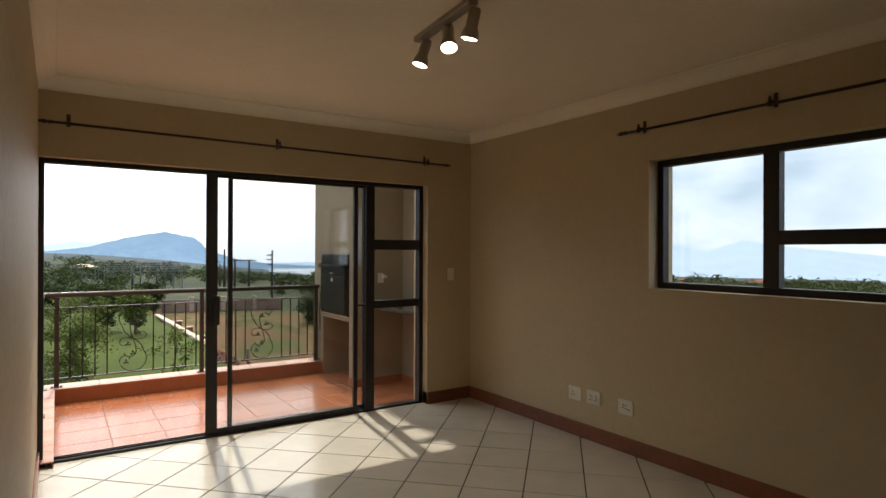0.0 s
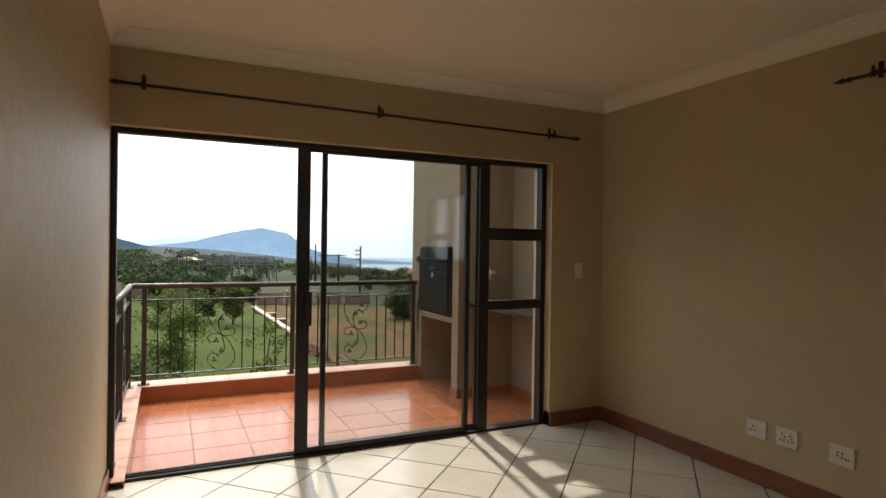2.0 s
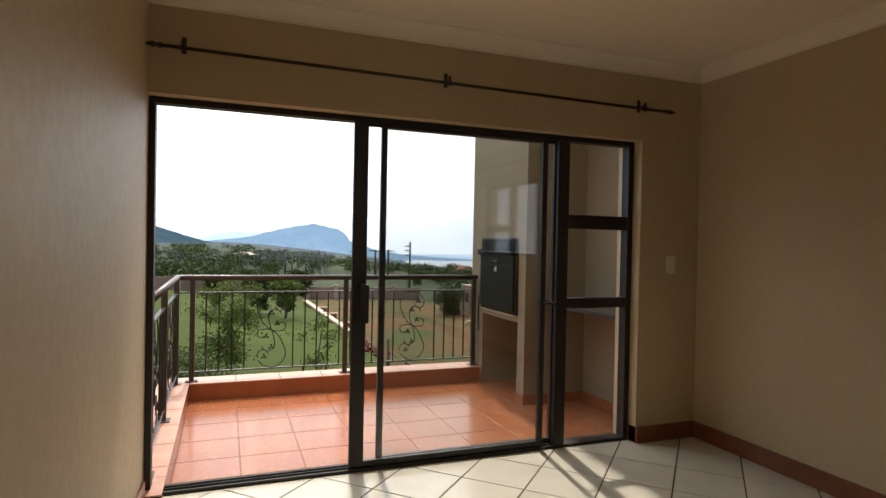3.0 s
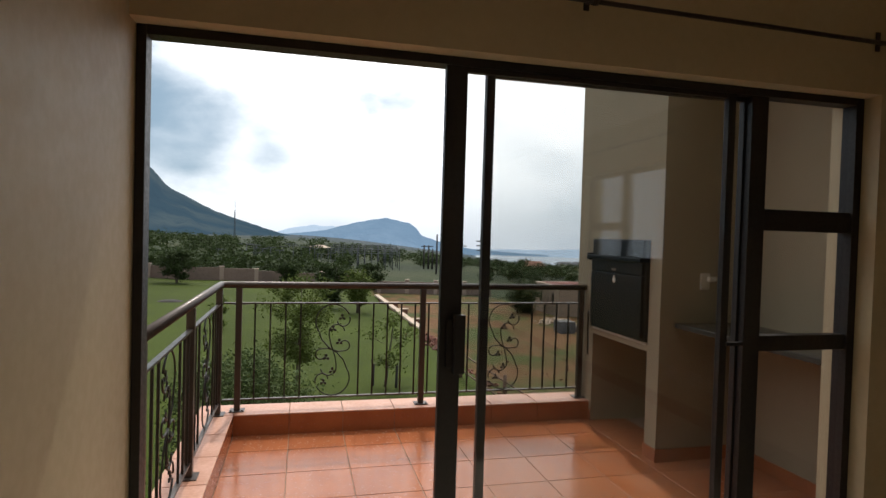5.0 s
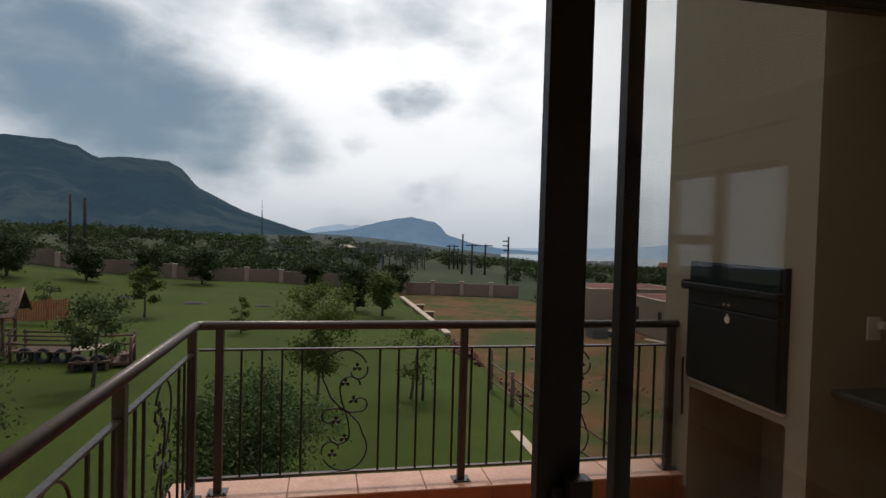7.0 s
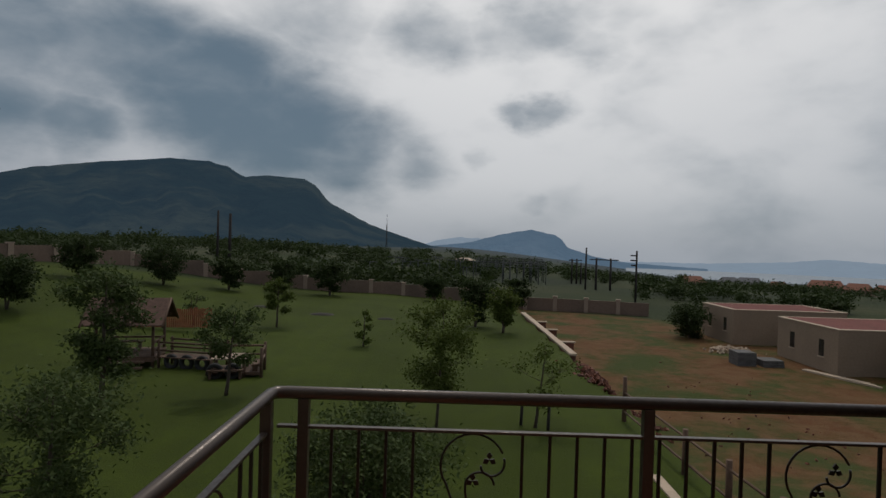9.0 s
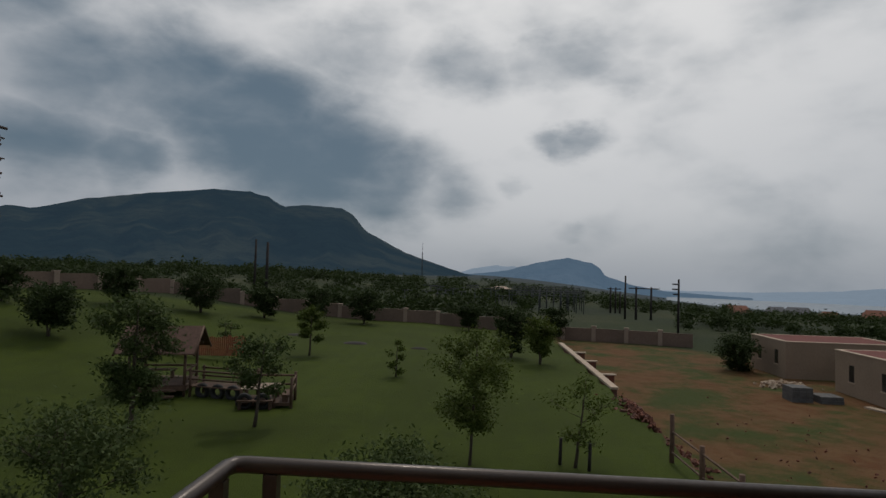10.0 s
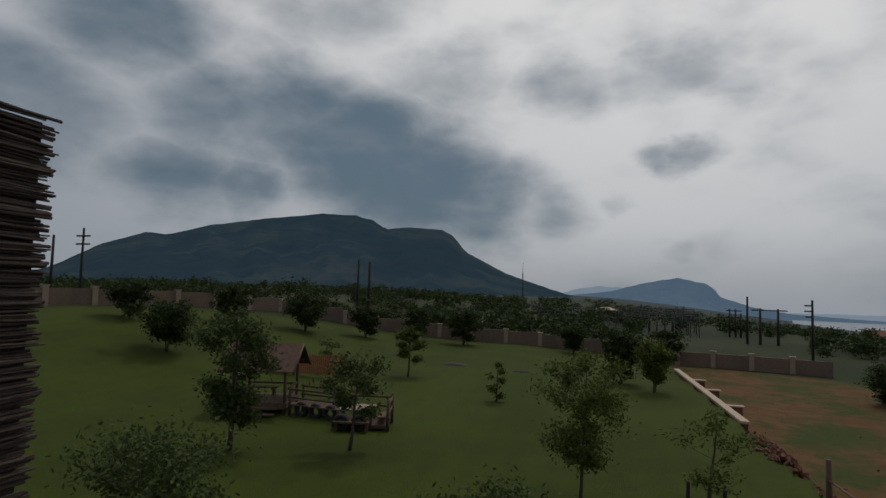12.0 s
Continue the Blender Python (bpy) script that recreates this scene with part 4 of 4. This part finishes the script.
def post_fence():
    top = empty("post_fence", 6.35, 18.4, -3.85)
    tagged(top, "timber post fence with thin rails", "fence")
    rows = [(0.0, 0.0), (0.1, -2.1), (0.2, -4.2), (0.3, -6.2), (0.4, -8.0)]
    for i, (x, y) in enumerate(rows):
        bm = bmesh.new()
        tube_into(bm, [(x, y, -0.3), (x + 0.01, y, 0.6), (x, y, 1.45 if i == 0 else 1.15)], [0.075, 0.07, 0.065], 9)
        finish(bm, "post", M_TIMBER, top)
    for z in (0.35, 0.95):
        tubes("rail", M_TIMBER, [[(x, y, z) for x, y in rows]], 0.03, top)
    boxes("kerb", M_PLANK, [(-0.7, -0.45, -8.5, -4.4, -0.05, 0.1)], top, bevel=0.01)


post_fence()


# ---- gazebo and picnic decks ----
def gazebo():
    top = empty("gazebo", -12.55, 24.3, ground_height(-12.55, 24.3), 14)
    tagged(top, "brown timber gazebo with a pitched plank roof", "gazebo")
    for x in (-1.05, 1.05):
        for y in (-1.0, 1.0):
            tubes("post", M_TIMBER, [[(x, y, -0.1), (x, y, 2.0)]], 0.06, top, 9)
    for s in (-1, 1):
        for k in range(7):
            bm = bmesh.new()
            t0, t1 = k / 7, (k + 1) / 7
            y0, z0, y1, z1 = s * 1.45 * (1 - t0), 1.75 + 0.95 * t0, s * 1.45 * (1 - t1), 1.75 + 0.95 * t1 + 0.02
            vs = [bm.verts.new(p) for p in ((-1.5, y0, z0), (1.5, y0, z0), (1.5, y1, z1), (-1.5, y1, z1), (-1.5, y0, z0 + 0.035), (1.5, y0, z0 + 0.035), (1.5, y1, z1 + 0.035), (-1.5, y1, z1 + 0.035))]
            for q in ((0, 1, 2, 3), (4, 7, 6, 5), (0, 4, 5, 1), (1, 5, 6, 2), (2, 6, 7, 3), (3, 7, 4, 0)):
                bm.faces.new([vs[i] for i in q])
            finish(bm, "roof_plank", M_SHINGLE, top)
    for x in (-1.5, 1.5):
        tubes("barge_board", M_TIMBER, [[(x, -1.5, 1.72), (x, 0, 2.74), (x, 1.5, 1.72)]], 0.05, top)
    boxes("beam", M_TIMBER, [(-1.3, 1.3, -1.06, -0.94, 1.9, 2.0), (-1.3, 1.3, 0.94, 1.06, 1.9, 2.0), (0.99, 1.11, -1.0, 1.0, 1.9, 2.0), (-1.11, -0.99, -1.0, 1.0, 1.9, 2.0)], top)
    for k in range(9):
        boxes("deck_plank", M_TIMBER, [(-1.15, 1.15, -1.1 + k * 0.245, -1.1 + k * 0.245 + 0.225, 0.42, 0.47)], top)
    boxes("joist", M_TIMBER, [(-1.1, 1.1, -1.12, -1.02, 0.25, 0.42), (-1.1, 1.1, 1.0, 1.1, 0.25, 0.42), (1.0, 1.12, -1.0, 1.0, 0.25, 0.42)], top)
    boxes("step", M_TIMBER, [(-0.7, 0.8, -1.4, -1.14, 0.26, 0.32), (-0.7, 0.8, -1.68, -1.42, 0.08, 0.14)], top)
    boxes("side_rail", M_TIMBER, [(1.02, 1.08, -1.0, 1.0, 0.65, 0.73), (1.02, 1.08, -1.0, 1.0, 0.95, 1.03), (-1.0, 1.0, 0.97, 1.03, 0.9, 0.98)], top)
    boxes("bench", M_TIMBER, [(-0.95, 0.3, 0.5, 0.85, 0.78, 0.84), (-0.9, -0.8, 0.55, 0.8, 0.47, 0.78), (0.1, 0.2, 0.55, 0.8, 0.47, 0.78)], top)


gazebo()


def rope_bridge():
    gx, gy = -11.1, 24.1
    top = empty("timber_walkway", gx, gy, ground_height(gx, gy), -8)
    tagged(top, "timber walkway on old tyres with side rails", "walkway")
    L = 2.6
    for y in (-0.45, 0.45):
        for x in (0.1, L):
            tubes("post", M_TIMBER, [[(x, y, -0.1), (x, y, 1.15)]], 0.055, top)
        tubes("rail", M_TIMBER, [[(0, y, 1.05), (L + 0.1, y, 1.05)], [(0, y, 0.72), (L + 0.1, y, 0.72)]], 0.04, top)
    for k in range(12):
        boxes("deck_plank", M_TIMBER, [(0.05 + k * 0.215, 0.05 + k * 0.215 + 0.19, -0.5, 0.5, 0.42, 0.46)], top)
    for k in range(3):
        bm = bmesh.new()
        lathe_into(bm, [(0.16, -0.08), (0.27, -0.1), (0.31, -0.06), (0.31, 0.06), (0.27, 0.1), (0.16, 0.08), (0.16, -0.08)], 18, pose(0.6 + k * 0.68, -0.35, 0.26, 90, 0, 0))
        finish(bm, "tyre", M_TYRE, top)


rope_bridge()


def picnic_deck():
    x, y = -7.75, 22.9
    top = empty("picnic_deck", x, y, ground_height(x, y), 12)
    tagged(top, "timber picnic deck with pale worn table top", "picnic deck")
    for k in range(6):
        boxes("table_plank", M_DECK, [(-0.75, 0.6, -0.55 + k * 0.2, -0.55 + k * 0.2 + 0.185, 0.68, 0.72)], top)
    for px in (-0.7, 0.5):
        for py in (-0.5, 0.55):
            tubes("leg", M_TIMBER, [[(px, py, -0.1), (px, py, 0.68)]], 0.06, top)
    boxes("step", M_TIMBER, [(-0.8, 0.5, -0.95, -0.62, 0.3, 0.36), (-0.75, -0.65, -0.9, -0.66, 0.0, 0.3), (0.35, 0.45, -0.9, -0.66, 0.0, 0.3)], top)
    boxes("base", M_TIMBER, [(-0.9, 1.1, -0.6, 0.8, 0.08, 0.2)], top)
    for px, py in ((-0.95, 0.75), (1.15, 0.75), (1.15, -0.6)):
        tubes("post", M_TIMBER, [[(px, py, -0.1), (px, py, 1.15)]], 0.06, top)
    tubes("rail", M_TIMBER, [[(-0.95, 0.75, 1.0), (1.15, 0.75, 1.0), (1.15, -0.6, 0.95)], [(-0.95, 0.75, 0.65), (1.15, 0.75, 0.65), (1.15, -0.6, 0.6)]], 0.045, top)
    boxes("bench", M_TIMBER, [(0.75, 1.05, -0.5, 0.6, 0.42, 0.48), (0.8, 1.0, -0.45, -0.35, 0.2, 0.42), (0.8, 1.0, 0.45, 0.55, 0.2, 0.42)], top)
    for k in range(2):
        bm = bmesh.new()
        lathe_into(bm, [(0.16, -0.08), (0.27, -0.1), (0.31, -0.06), (0.31, 0.06), (0.27, 0.1), (0.16, 0.08), (0.16, -0.08)], 18, pose(-0.55 + 0.66 * k, -0.72, 0.28, 90, 0, 0))
        finish(bm, "tyre", M_TYRE, top)


picnic_deck()


def picket_fence():
    x, y = -17.2, 31.6
    top = empty("picket_screen", x, y, ground_height(x, y), 8)
    tagged(top, "orange-brown slatted garden fence on the lawn", "fence")
    rnd = random.Random(9)
    for k in range(44):
        xx = k * 0.11
        h = 0.75 + 0.25 * smooth01(0, 4.6, xx) + rnd.uniform(-0.05, 0.05)
        boxes("slat", M_NET, [(xx, xx + 0.085, 0, 0.02, -0.1, h)], top)
    boxes("rail", M_NET, [(0, 4.85, 0.02, 0.05, 0.2, 0.26), (0, 4.85, 0.02, 0.05, 0.6, 0.66)], top)


picket_fence()


def mound(x, y, w2, h):
    bm = bmesh.new()
    lathe_into(bm, [(w2, -0.05), (w2 * 0.8, h * 0.4), (w2 * 0.45, h * 0.85), (0.01, h)], 18)
    for v in bm.verts:
        v.co.xy *= 1 + 0.25 * noise.noise((v.co.x * 2, v.co.y * 2, x))
    o = finish(bm, "soil_mound", M_POLE)
    o.location = (x, y, ground_height(x, y))
    o.scale = (1, 0.6, 1)
    tagged(o, "small dark soil mound on the lawn", "mound", "soil mounds")


for p in ((-8.3, 41.5, 0.95, 0.14), (-3.6, 40.5, 0.65, 0.12), (-13.2, 43.5, 0.9, 0.12)):
    mound(*p)


# ---- buildings on the plot ----
def plot_house(x, y, wx, wy, h, label, windows):
    top = empty("flat_roofed_house", x, y, ground_height(x, y) - 0.05)
    tagged(top, label, "house", "houses on the plot")
    boxes("wall", M_BLD, [(0, wx, 0, 0.22, -0.3, h), (0, wx, wy - 0.22, wy, -0.3, h), (0, 0.22, 0.22, wy - 0.22, -0.3, h), (wx - 0.22, wx, 0.22, wy - 0.22, -0.3, h)], top)
    boxes("parapet_coping", M_PLANK, [(-0.04, wx + 0.04, -0.04, 0.26, h, h + 0.05), (-0.04, wx + 0.04, wy - 0.26, wy + 0.04, h, h + 0.05), (-0.04, 0.26, 0.26, wy - 0.26, h, h + 0.05), (wx - 0.26, wx + 0.04, 0.26, wy - 0.26, h, h + 0.05)], top)
    bm = bmesh.new()
    vs = [bm.verts.new(p) for p in ((0.26, 0.26, h - 0.1), (wx - 0.26, 0.26, h - 0.1), (wx - 0.26, wy - 0.26, h + 0.06), (0.26, wy - 0.26, h + 0.06))]
    vs += [bm.verts.new(v.co + Vector((0, 0, -0.1))) for v in vs]
    for q in ((0, 1, 2, 3), (7, 6, 5, 4), (0, 4, 5, 1), (1, 5, 6, 2), (2, 6, 7, 3), (3, 7, 4, 0)):
        bm.faces.new([vs[i] for i in q])
    finish(bm, "roof", M_ROOF, top)
    for yy in windows:
        win = boxes("window", M_PANE, [(-0.012, 0.05, yy, yy + 0.45, 0.9, 1.85)], top)
        boxes("sill", M_PLANK, [(-0.05, 0.02, yy - 0.06, yy + 0.51, 0.83, 0.9)], win)


plot_house(21.0, 41.4, 8.0, 5.0, 2.5, "buff plastered low house with red roof", (1.0, 3.4))
plot_house(22.0, 31.8, 8.0, 5.8, 2.55, "buff plastered low house with red roof", (1.2, 4.0))
plot_house(24.8, 23.5, 8.0, 8.2, 2.55, "buff plastered low house with red roof", (0.8, 3.2, 5.6))


def block_pallets():
    for x, y, s, h in ((17.6, 33.8, 1.1, 0.95), (19.0, 33.6, 1.2, 0.6)):
        top = empty("block_stack", x, y, ground_height(x, y))
        tagged(top, "stack of grey building blocks on bare soil", "blocks", "block stacks")
        rows = int(h / 0.2)
        for r in range(rows):
            for k in range(3):
                boxes("block", M_BLOCK, [(k * s / 3, (k + 0.95) * s / 3, 0.04 * (r % 2), s, r * 0.2, r * 0.2 + 0.185)], top)


block_pallets()
pl = empty("plank_stack", 20.8, 33.0, ground_height(20.8, 33.0) + 0.08, -68)
tagged(pl, "pale timber planks lying on the soil", "planks")
for k in range(3):
    boxes("plank", M_PLANK, [(0, 4.2 - 0.4 * k, 0.16 * k, 0.16 * k + 0.14, -0.1, 0.0)], pl)


# ---- far houses, poles, substation ----
def far_house(az, r, wdt, dep, h, roof, mat):
    x, y = r * math.sin(radians(az)), r * math.cos(radians(az))
    top = empty("distant_house", x, y, ground_height(x, y) - 0.2, -az + 12)
    tagged(top, "distant house with a pitched roof among trees", "house", "distant houses")
    boxes("wall", M_BLD, [(-wdt / 2, wdt / 2, -dep / 2, dep / 2, -2.0, h)], top)
    bm = bmesh.new()
    e = 0.5
    v = [bm.verts.new(p) for p in ((-wdt / 2 - e, -dep / 2 - e, h), (wdt / 2 + e, -dep / 2 - e, h), (wdt / 2 + e, dep / 2 + e, h), (-wdt / 2 - e, dep / 2 + e, h), (-wdt / 2 + 1, 0, h + roof), (wdt / 2 - 1, 0, h + roof))]
    for q in ((0, 1, 5, 4), (1, 2, 5), (2, 3, 4, 5), (3, 0, 4), (3, 2, 1, 0)):
        bm.faces.new([v[i] for i in q])
    finish(bm, "roof", mat, top)
    win = [(-wdt / 2 + wdt * (0.15 + 0.28 * k), -wdt / 2 + wdt * (0.15 + 0.28 * k) + 1.2, -dep / 2 - 0.03, -dep / 2 + 0.02, 0.9, 2.1) for k in range(3)]
    for wrow in win:
        boxes("window", M_PANE, [wrow], top)


for row in ((22.7, 200, 11, 8, 2.8, 2.6, M_TROOF), (25.8, 215, 8, 7, 3, 2.8, M_GROOF), (27.4, 205, 10, 8, 3, 3.0, M_GROOF), (29.6, 215, 7, 6, 2.8, 2, M_TROOF), (33.0, 195, 12, 9, 3.2, 3.2, M_TROOF),
            (35.2, 205, 9, 8, 3.2, 2.6, M_TROOF), (37.5, 190, 12, 9, 3, 2.6, M_TROOF), (1.9, 150, 4, 3.5, 2.2, 0.6, M_PLANK), (42, 190, 12, 9, 3, 2.8, M_TROOF), (47, 200, 12, 9, 3, 2.8, M_GROOF), (57, 250, 10, 8, 2.4, 2.0, M_TROOF), (63, 240, 10, 8, 2.4, 2.0, M_TROOF), (69, 250, 10, 8, 2.4, 2.0, M_TROOF)):
    far_house(row[0], row[1] * (1.45 if row[0] > 20 else 1.0), *row[2:])


def pole(x, y, ztop, label, radius=0.16, arms=(), name="utility_pole"):
    z = ground_height(x, y)
    top = empty(name, x, y, z)
    tagged(top, label, "pole", "utility poles")
    tubes("shaft", M_POLE, [[(0, 0, -0.5), (0, 0, ztop - z)]], [radius, radius * 0.75], top, 8)
    for dz, half, off in arms:
        boxes("cross_arm", M_POLE, [(off - half, off + half, -0.06, 0.06, ztop - z - dz - 0.08, ztop - z - dz + 0.08)], top)


D = "dark timber utility pole beyond the garden wall"
pole(-27.4, 70.2, 4.8, D, 0.17)
pole(-26.1, 70.7, 4.5, D, 0.22)
pole(23.9, 72.0, 1.4, D, 0.15, ((0.6, 0.4, -0.35), (1.2, 0.4, -0.35), (1.8, 0.35, -0.3)))
pole(22.6, 92.8, 1.6, D, 0.17)
pole(24.2, 92.6, 0.0, D, 0.2, ((0.25, 2.3, 1.2),))
pole(26.4, 92.3, 0.0, D, 0.2)
for dx, zt in ((0, -0.5), (0.9, -0.5), (1.7, -1.2), (2.6, -1.6)):
    pole(23.6 + dx, 108, zt, D, 0.17, ((0.3, 1.2, 0.6),) if dx == 0 else ())
pole(-50, 47.5, 5.6, D, 0.15)
pole(-47.5, 48.5, 6.4, D, 0.13, ((0.8, 0.8, 0), (1.6, 0.8, 0)))
pole(-54, 46, 5.0, D, 0.15, ((0.2, 1.5, 0),))


def mast():
    x, y = -42.3, 398.5
    top = empty("radio_mast", x, y, ground_height(x, y))
    tagged(top, "thin steel radio mast in the distance", "mast")
    tubes("lattice", M_GALV, [[(-0.6, 0, 0), (-0.15, 0, 19)], [(0.6, 0, 0), (0.15, 0, 19)], [(0, 0.6, 0), (0, 0.15, 19)]], 0.13, top, 5)
    tubes("antenna", M_GALV, [[(0, 0, 18.5), (0, 0, 20.3 - ground_height(x, y))]], 0.12, top, 5)


mast()


def substation():
    top = empty("substation", 0, 100, -5.4)
    tagged(top, "grey steel electrical substation with gantries", "substation")
    rnd = random.Random(21)
    lines = []
    for row, (y, h) in enumerate(((0, 4.2), (7, 4.4), (14, 4.6))):
        for k in range(11):
            x = 5.0 + 1.25 * k + row * 0.8
            lines.append([(x, y, 0), (x, y, h)])
        lines.append([(5.0 + row * 0.8, y, h - 0.2), (17.5 + row * 0.8, y, h - 0.2)])
        lines.append([(5.0 + row * 0.8, y, h - 0.9), (17.5 + row * 0.8, y, h - 0.9)])
    tagged(tubes("gantry", M_GALV, lines, 0.07, top, 5), kind="stuff")
    lines = []
    for k in range(26):
        x = -14 + 0.72 * k + rnd.uniform(-0.2, 0.2)
        y = rnd.uniform(-6, 8)
        h = rnd.uniform(2.0, 4.6)
        lines.append([(x, y, 0), (x, y, h)])
        lines.append([(x - rnd.uniform(0.4, 1.4), y, h), (x + rnd.uniform(0.4, 1.4), y, h)])
    tagged(tubes("busbar_stand", M_GALV, lines, 0.075, top, 5), kind="stuff")
    for k in range(6):
        x, y = -12.5 + 2.6 * k, rnd.uniform(-4, 4)
        boxes("transformer", M_GALV, [(x, x + 1.1, y, y + 1.0, 0.0, 1.7), (x + 0.2, x + 0.3, y + 0.3, y + 0.4, 1.7, 2.4), (x + 0.6, x + 0.7, y + 0.3, y + 0.4, 1.7, 2.4)], top)
    boxes("gravel_yard", M_BLOCK, [(4.0, 22.0, -6, 22, -0.35, 0.12)], top)


substation()


# ---- tiles: balcony, kerb, room ----
def clipped(poly, x0, x1, y0, y1):
    for axis, lim, keep in ((0, x0, 1), (0, x1, -1), (1, y0, 1), (1, y1, -1)):
        out = []
        for i, p in enumerate(poly):
            q = poly[(i + 1) % len(poly)]
            a, b = (p[axis] - lim) * keep, (q[axis] - lim) * keep
            if a >= 0:
                out.append(p)
            if a * b < 0:
                t = a / (a - b)
                out.append((p[0] + (q[0] - p[0]) * t, p[1] + (q[1] - p[1]) * t))
        poly = out
        if len(poly) < 3:
            return []
    return poly


def tile_piece(poly, z0, z1, mat, parent, edge=0.002):
    cx, cy = sum(p[0] for p in poly) / len(poly), sum(p[1] for p in poly) / len(poly)
    bm = bmesh.new()
    def inset(p):
        d = math.hypot(p[0] - cx, p[1] - cy) or 1
        return (p[0] - (p[0] - cx) / d * edge, p[1] - (p[1] - cy) / d * edge)
    low = [bm.verts.new((p[0] - cx, p[1] - cy, z0 - z1)) for p in poly]
    mid = [bm.verts.new((p[0] - cx, p[1] - cy, -edge * 0.6)) for p in poly]
    top = [bm.verts.new((inset(p)[0] - cx, inset(p)[1] - cy, 0)) for p in poly]
    n = len(poly)
    for a, b in ((low, mid), (mid, top)):
        for i in range(n):
            bm.faces.new((a[i], a[(i + 1) % n], b[(i + 1) % n], b[i]))
    bm.faces.new(top)
    o = finish(bm, "tile", mat, parent)
    o.location = (cx, cy, z1)
    return o


floor = tagged(boxes("floor", M_GROUT, [(-0.28, 3.85, RY0, 0.1705, -0.12, -0.0035)]), "cream ceramic tiles laid diagonally with dark joints", "floor", kind="structure")
TS, TA, TX, TY = 0.379, 45.0, 1.678, -1.324
ca, sa = math.cos(radians(TA)), math.sin(radians(TA))
for i in range(-24, 25):
    for j in range(-24, 25):
        g = 0.004
        sq = [(i * TS + g, j * TS + g), ((i + 1) * TS - g, j * TS + g), ((i + 1) * TS - g, (j + 1) * TS - g), (i * TS + g, (j + 1) * TS - g)]
        sq = [(TX + u * ca - v * sa, TY + u * sa + v * ca) for u, v in sq]
        sq = clipped(sq, RX0, RX1, RY0, -0.002)
        if sq and max(p[0] for p in sq) - min(p[0] for p in sq) > 0.03 and max(p[1] for p in sq) - min(p[1] for p in sq) > 0.03:
            tile_piece(sq, -0.003, 0.0, M_TILE, floor)

balcony_floor = tagged(boxes("balcony_floor", M_TERRA_GROUT, [(KX1 - 0.008, 3.62, 0.17, KY0 + 0.008, BZ - 0.012, BZ - 0.003)]), "glossy terracotta tiles on the balcony", "floor", kind="structure")
BT = 0.405
for i in range(10):
    for j in range(8):
        x0, y0 = KX1 + i * BT, 0.172 + j * BT - 0.17
        sq = clipped([(x0 + 0.003, y0 + 0.003), (x0 + BT - 0.003, y0 + 0.003), (x0 + BT - 0.003, y0 + BT - 0.003), (x0 + 0.003, y0 + BT - 0.003)], KX1, 3.608, 0.172, KY0)
        if sq and max(p[1] for p in sq) - min(p[1] for p in sq) > 0.02:
            if min(p[0] for p in sq) > PX and min(p[1] for p in sq) > PY0 + 0.2:
                continue
            tile_piece(sq, BZ - 0.004, BZ, M_TERRA, balcony_floor)

kerb = bpy.data.objects["balcony_kerb"]
for i in range(9):
    x0 = KX1 + i * BT - 0.0
    x1 = min(x0 + BT, 2.968)
    tile_piece([(x0 + 0.003, KY0), (x1 - 0.003, KY0), (x1 - 0.003, KY1 + 0.01), (x0 + 0.003, KY1 + 0.01)], KZ - 0.008, KZ, M_TERRA_LIT, kerb, 0.004)
    f = boxes("tile", M_TERRA, [(x0 + 0.002, x1 - 0.002, KY0, KY0 + 0.008, BZ, KZ - 0.009)], kerb)
for j in range(7):
    y1 = KY0 - j * BT
    y0 = max(y1 - BT, 0.172)
    tile_piece([(KX0 - 0.01, y0 + 0.003), (KX1, y0 + 0.003), (KX1, y1 - 0.003), (KX0 - 0.01, y1 - 0.003)], KZ - 0.008, KZ, M_TERRA_LIT, kerb, 0.004)
    boxes("tile", M_TERRA, [(KX1 - 0.008, KX1, y0 + 0.002, y1 - 0.002, BZ, KZ - 0.009)], kerb)
tile_piece([(KX0 - 0.01, KY0 + 0.003), (KX1 - 0.003, KY0 + 0.003), (KX1 - 0.003, KY1 + 0.01), (KX0 - 0.01, KY1 + 0.01)], KZ - 0.008, KZ, M_TERRA_LIT, kerb, 0.004)
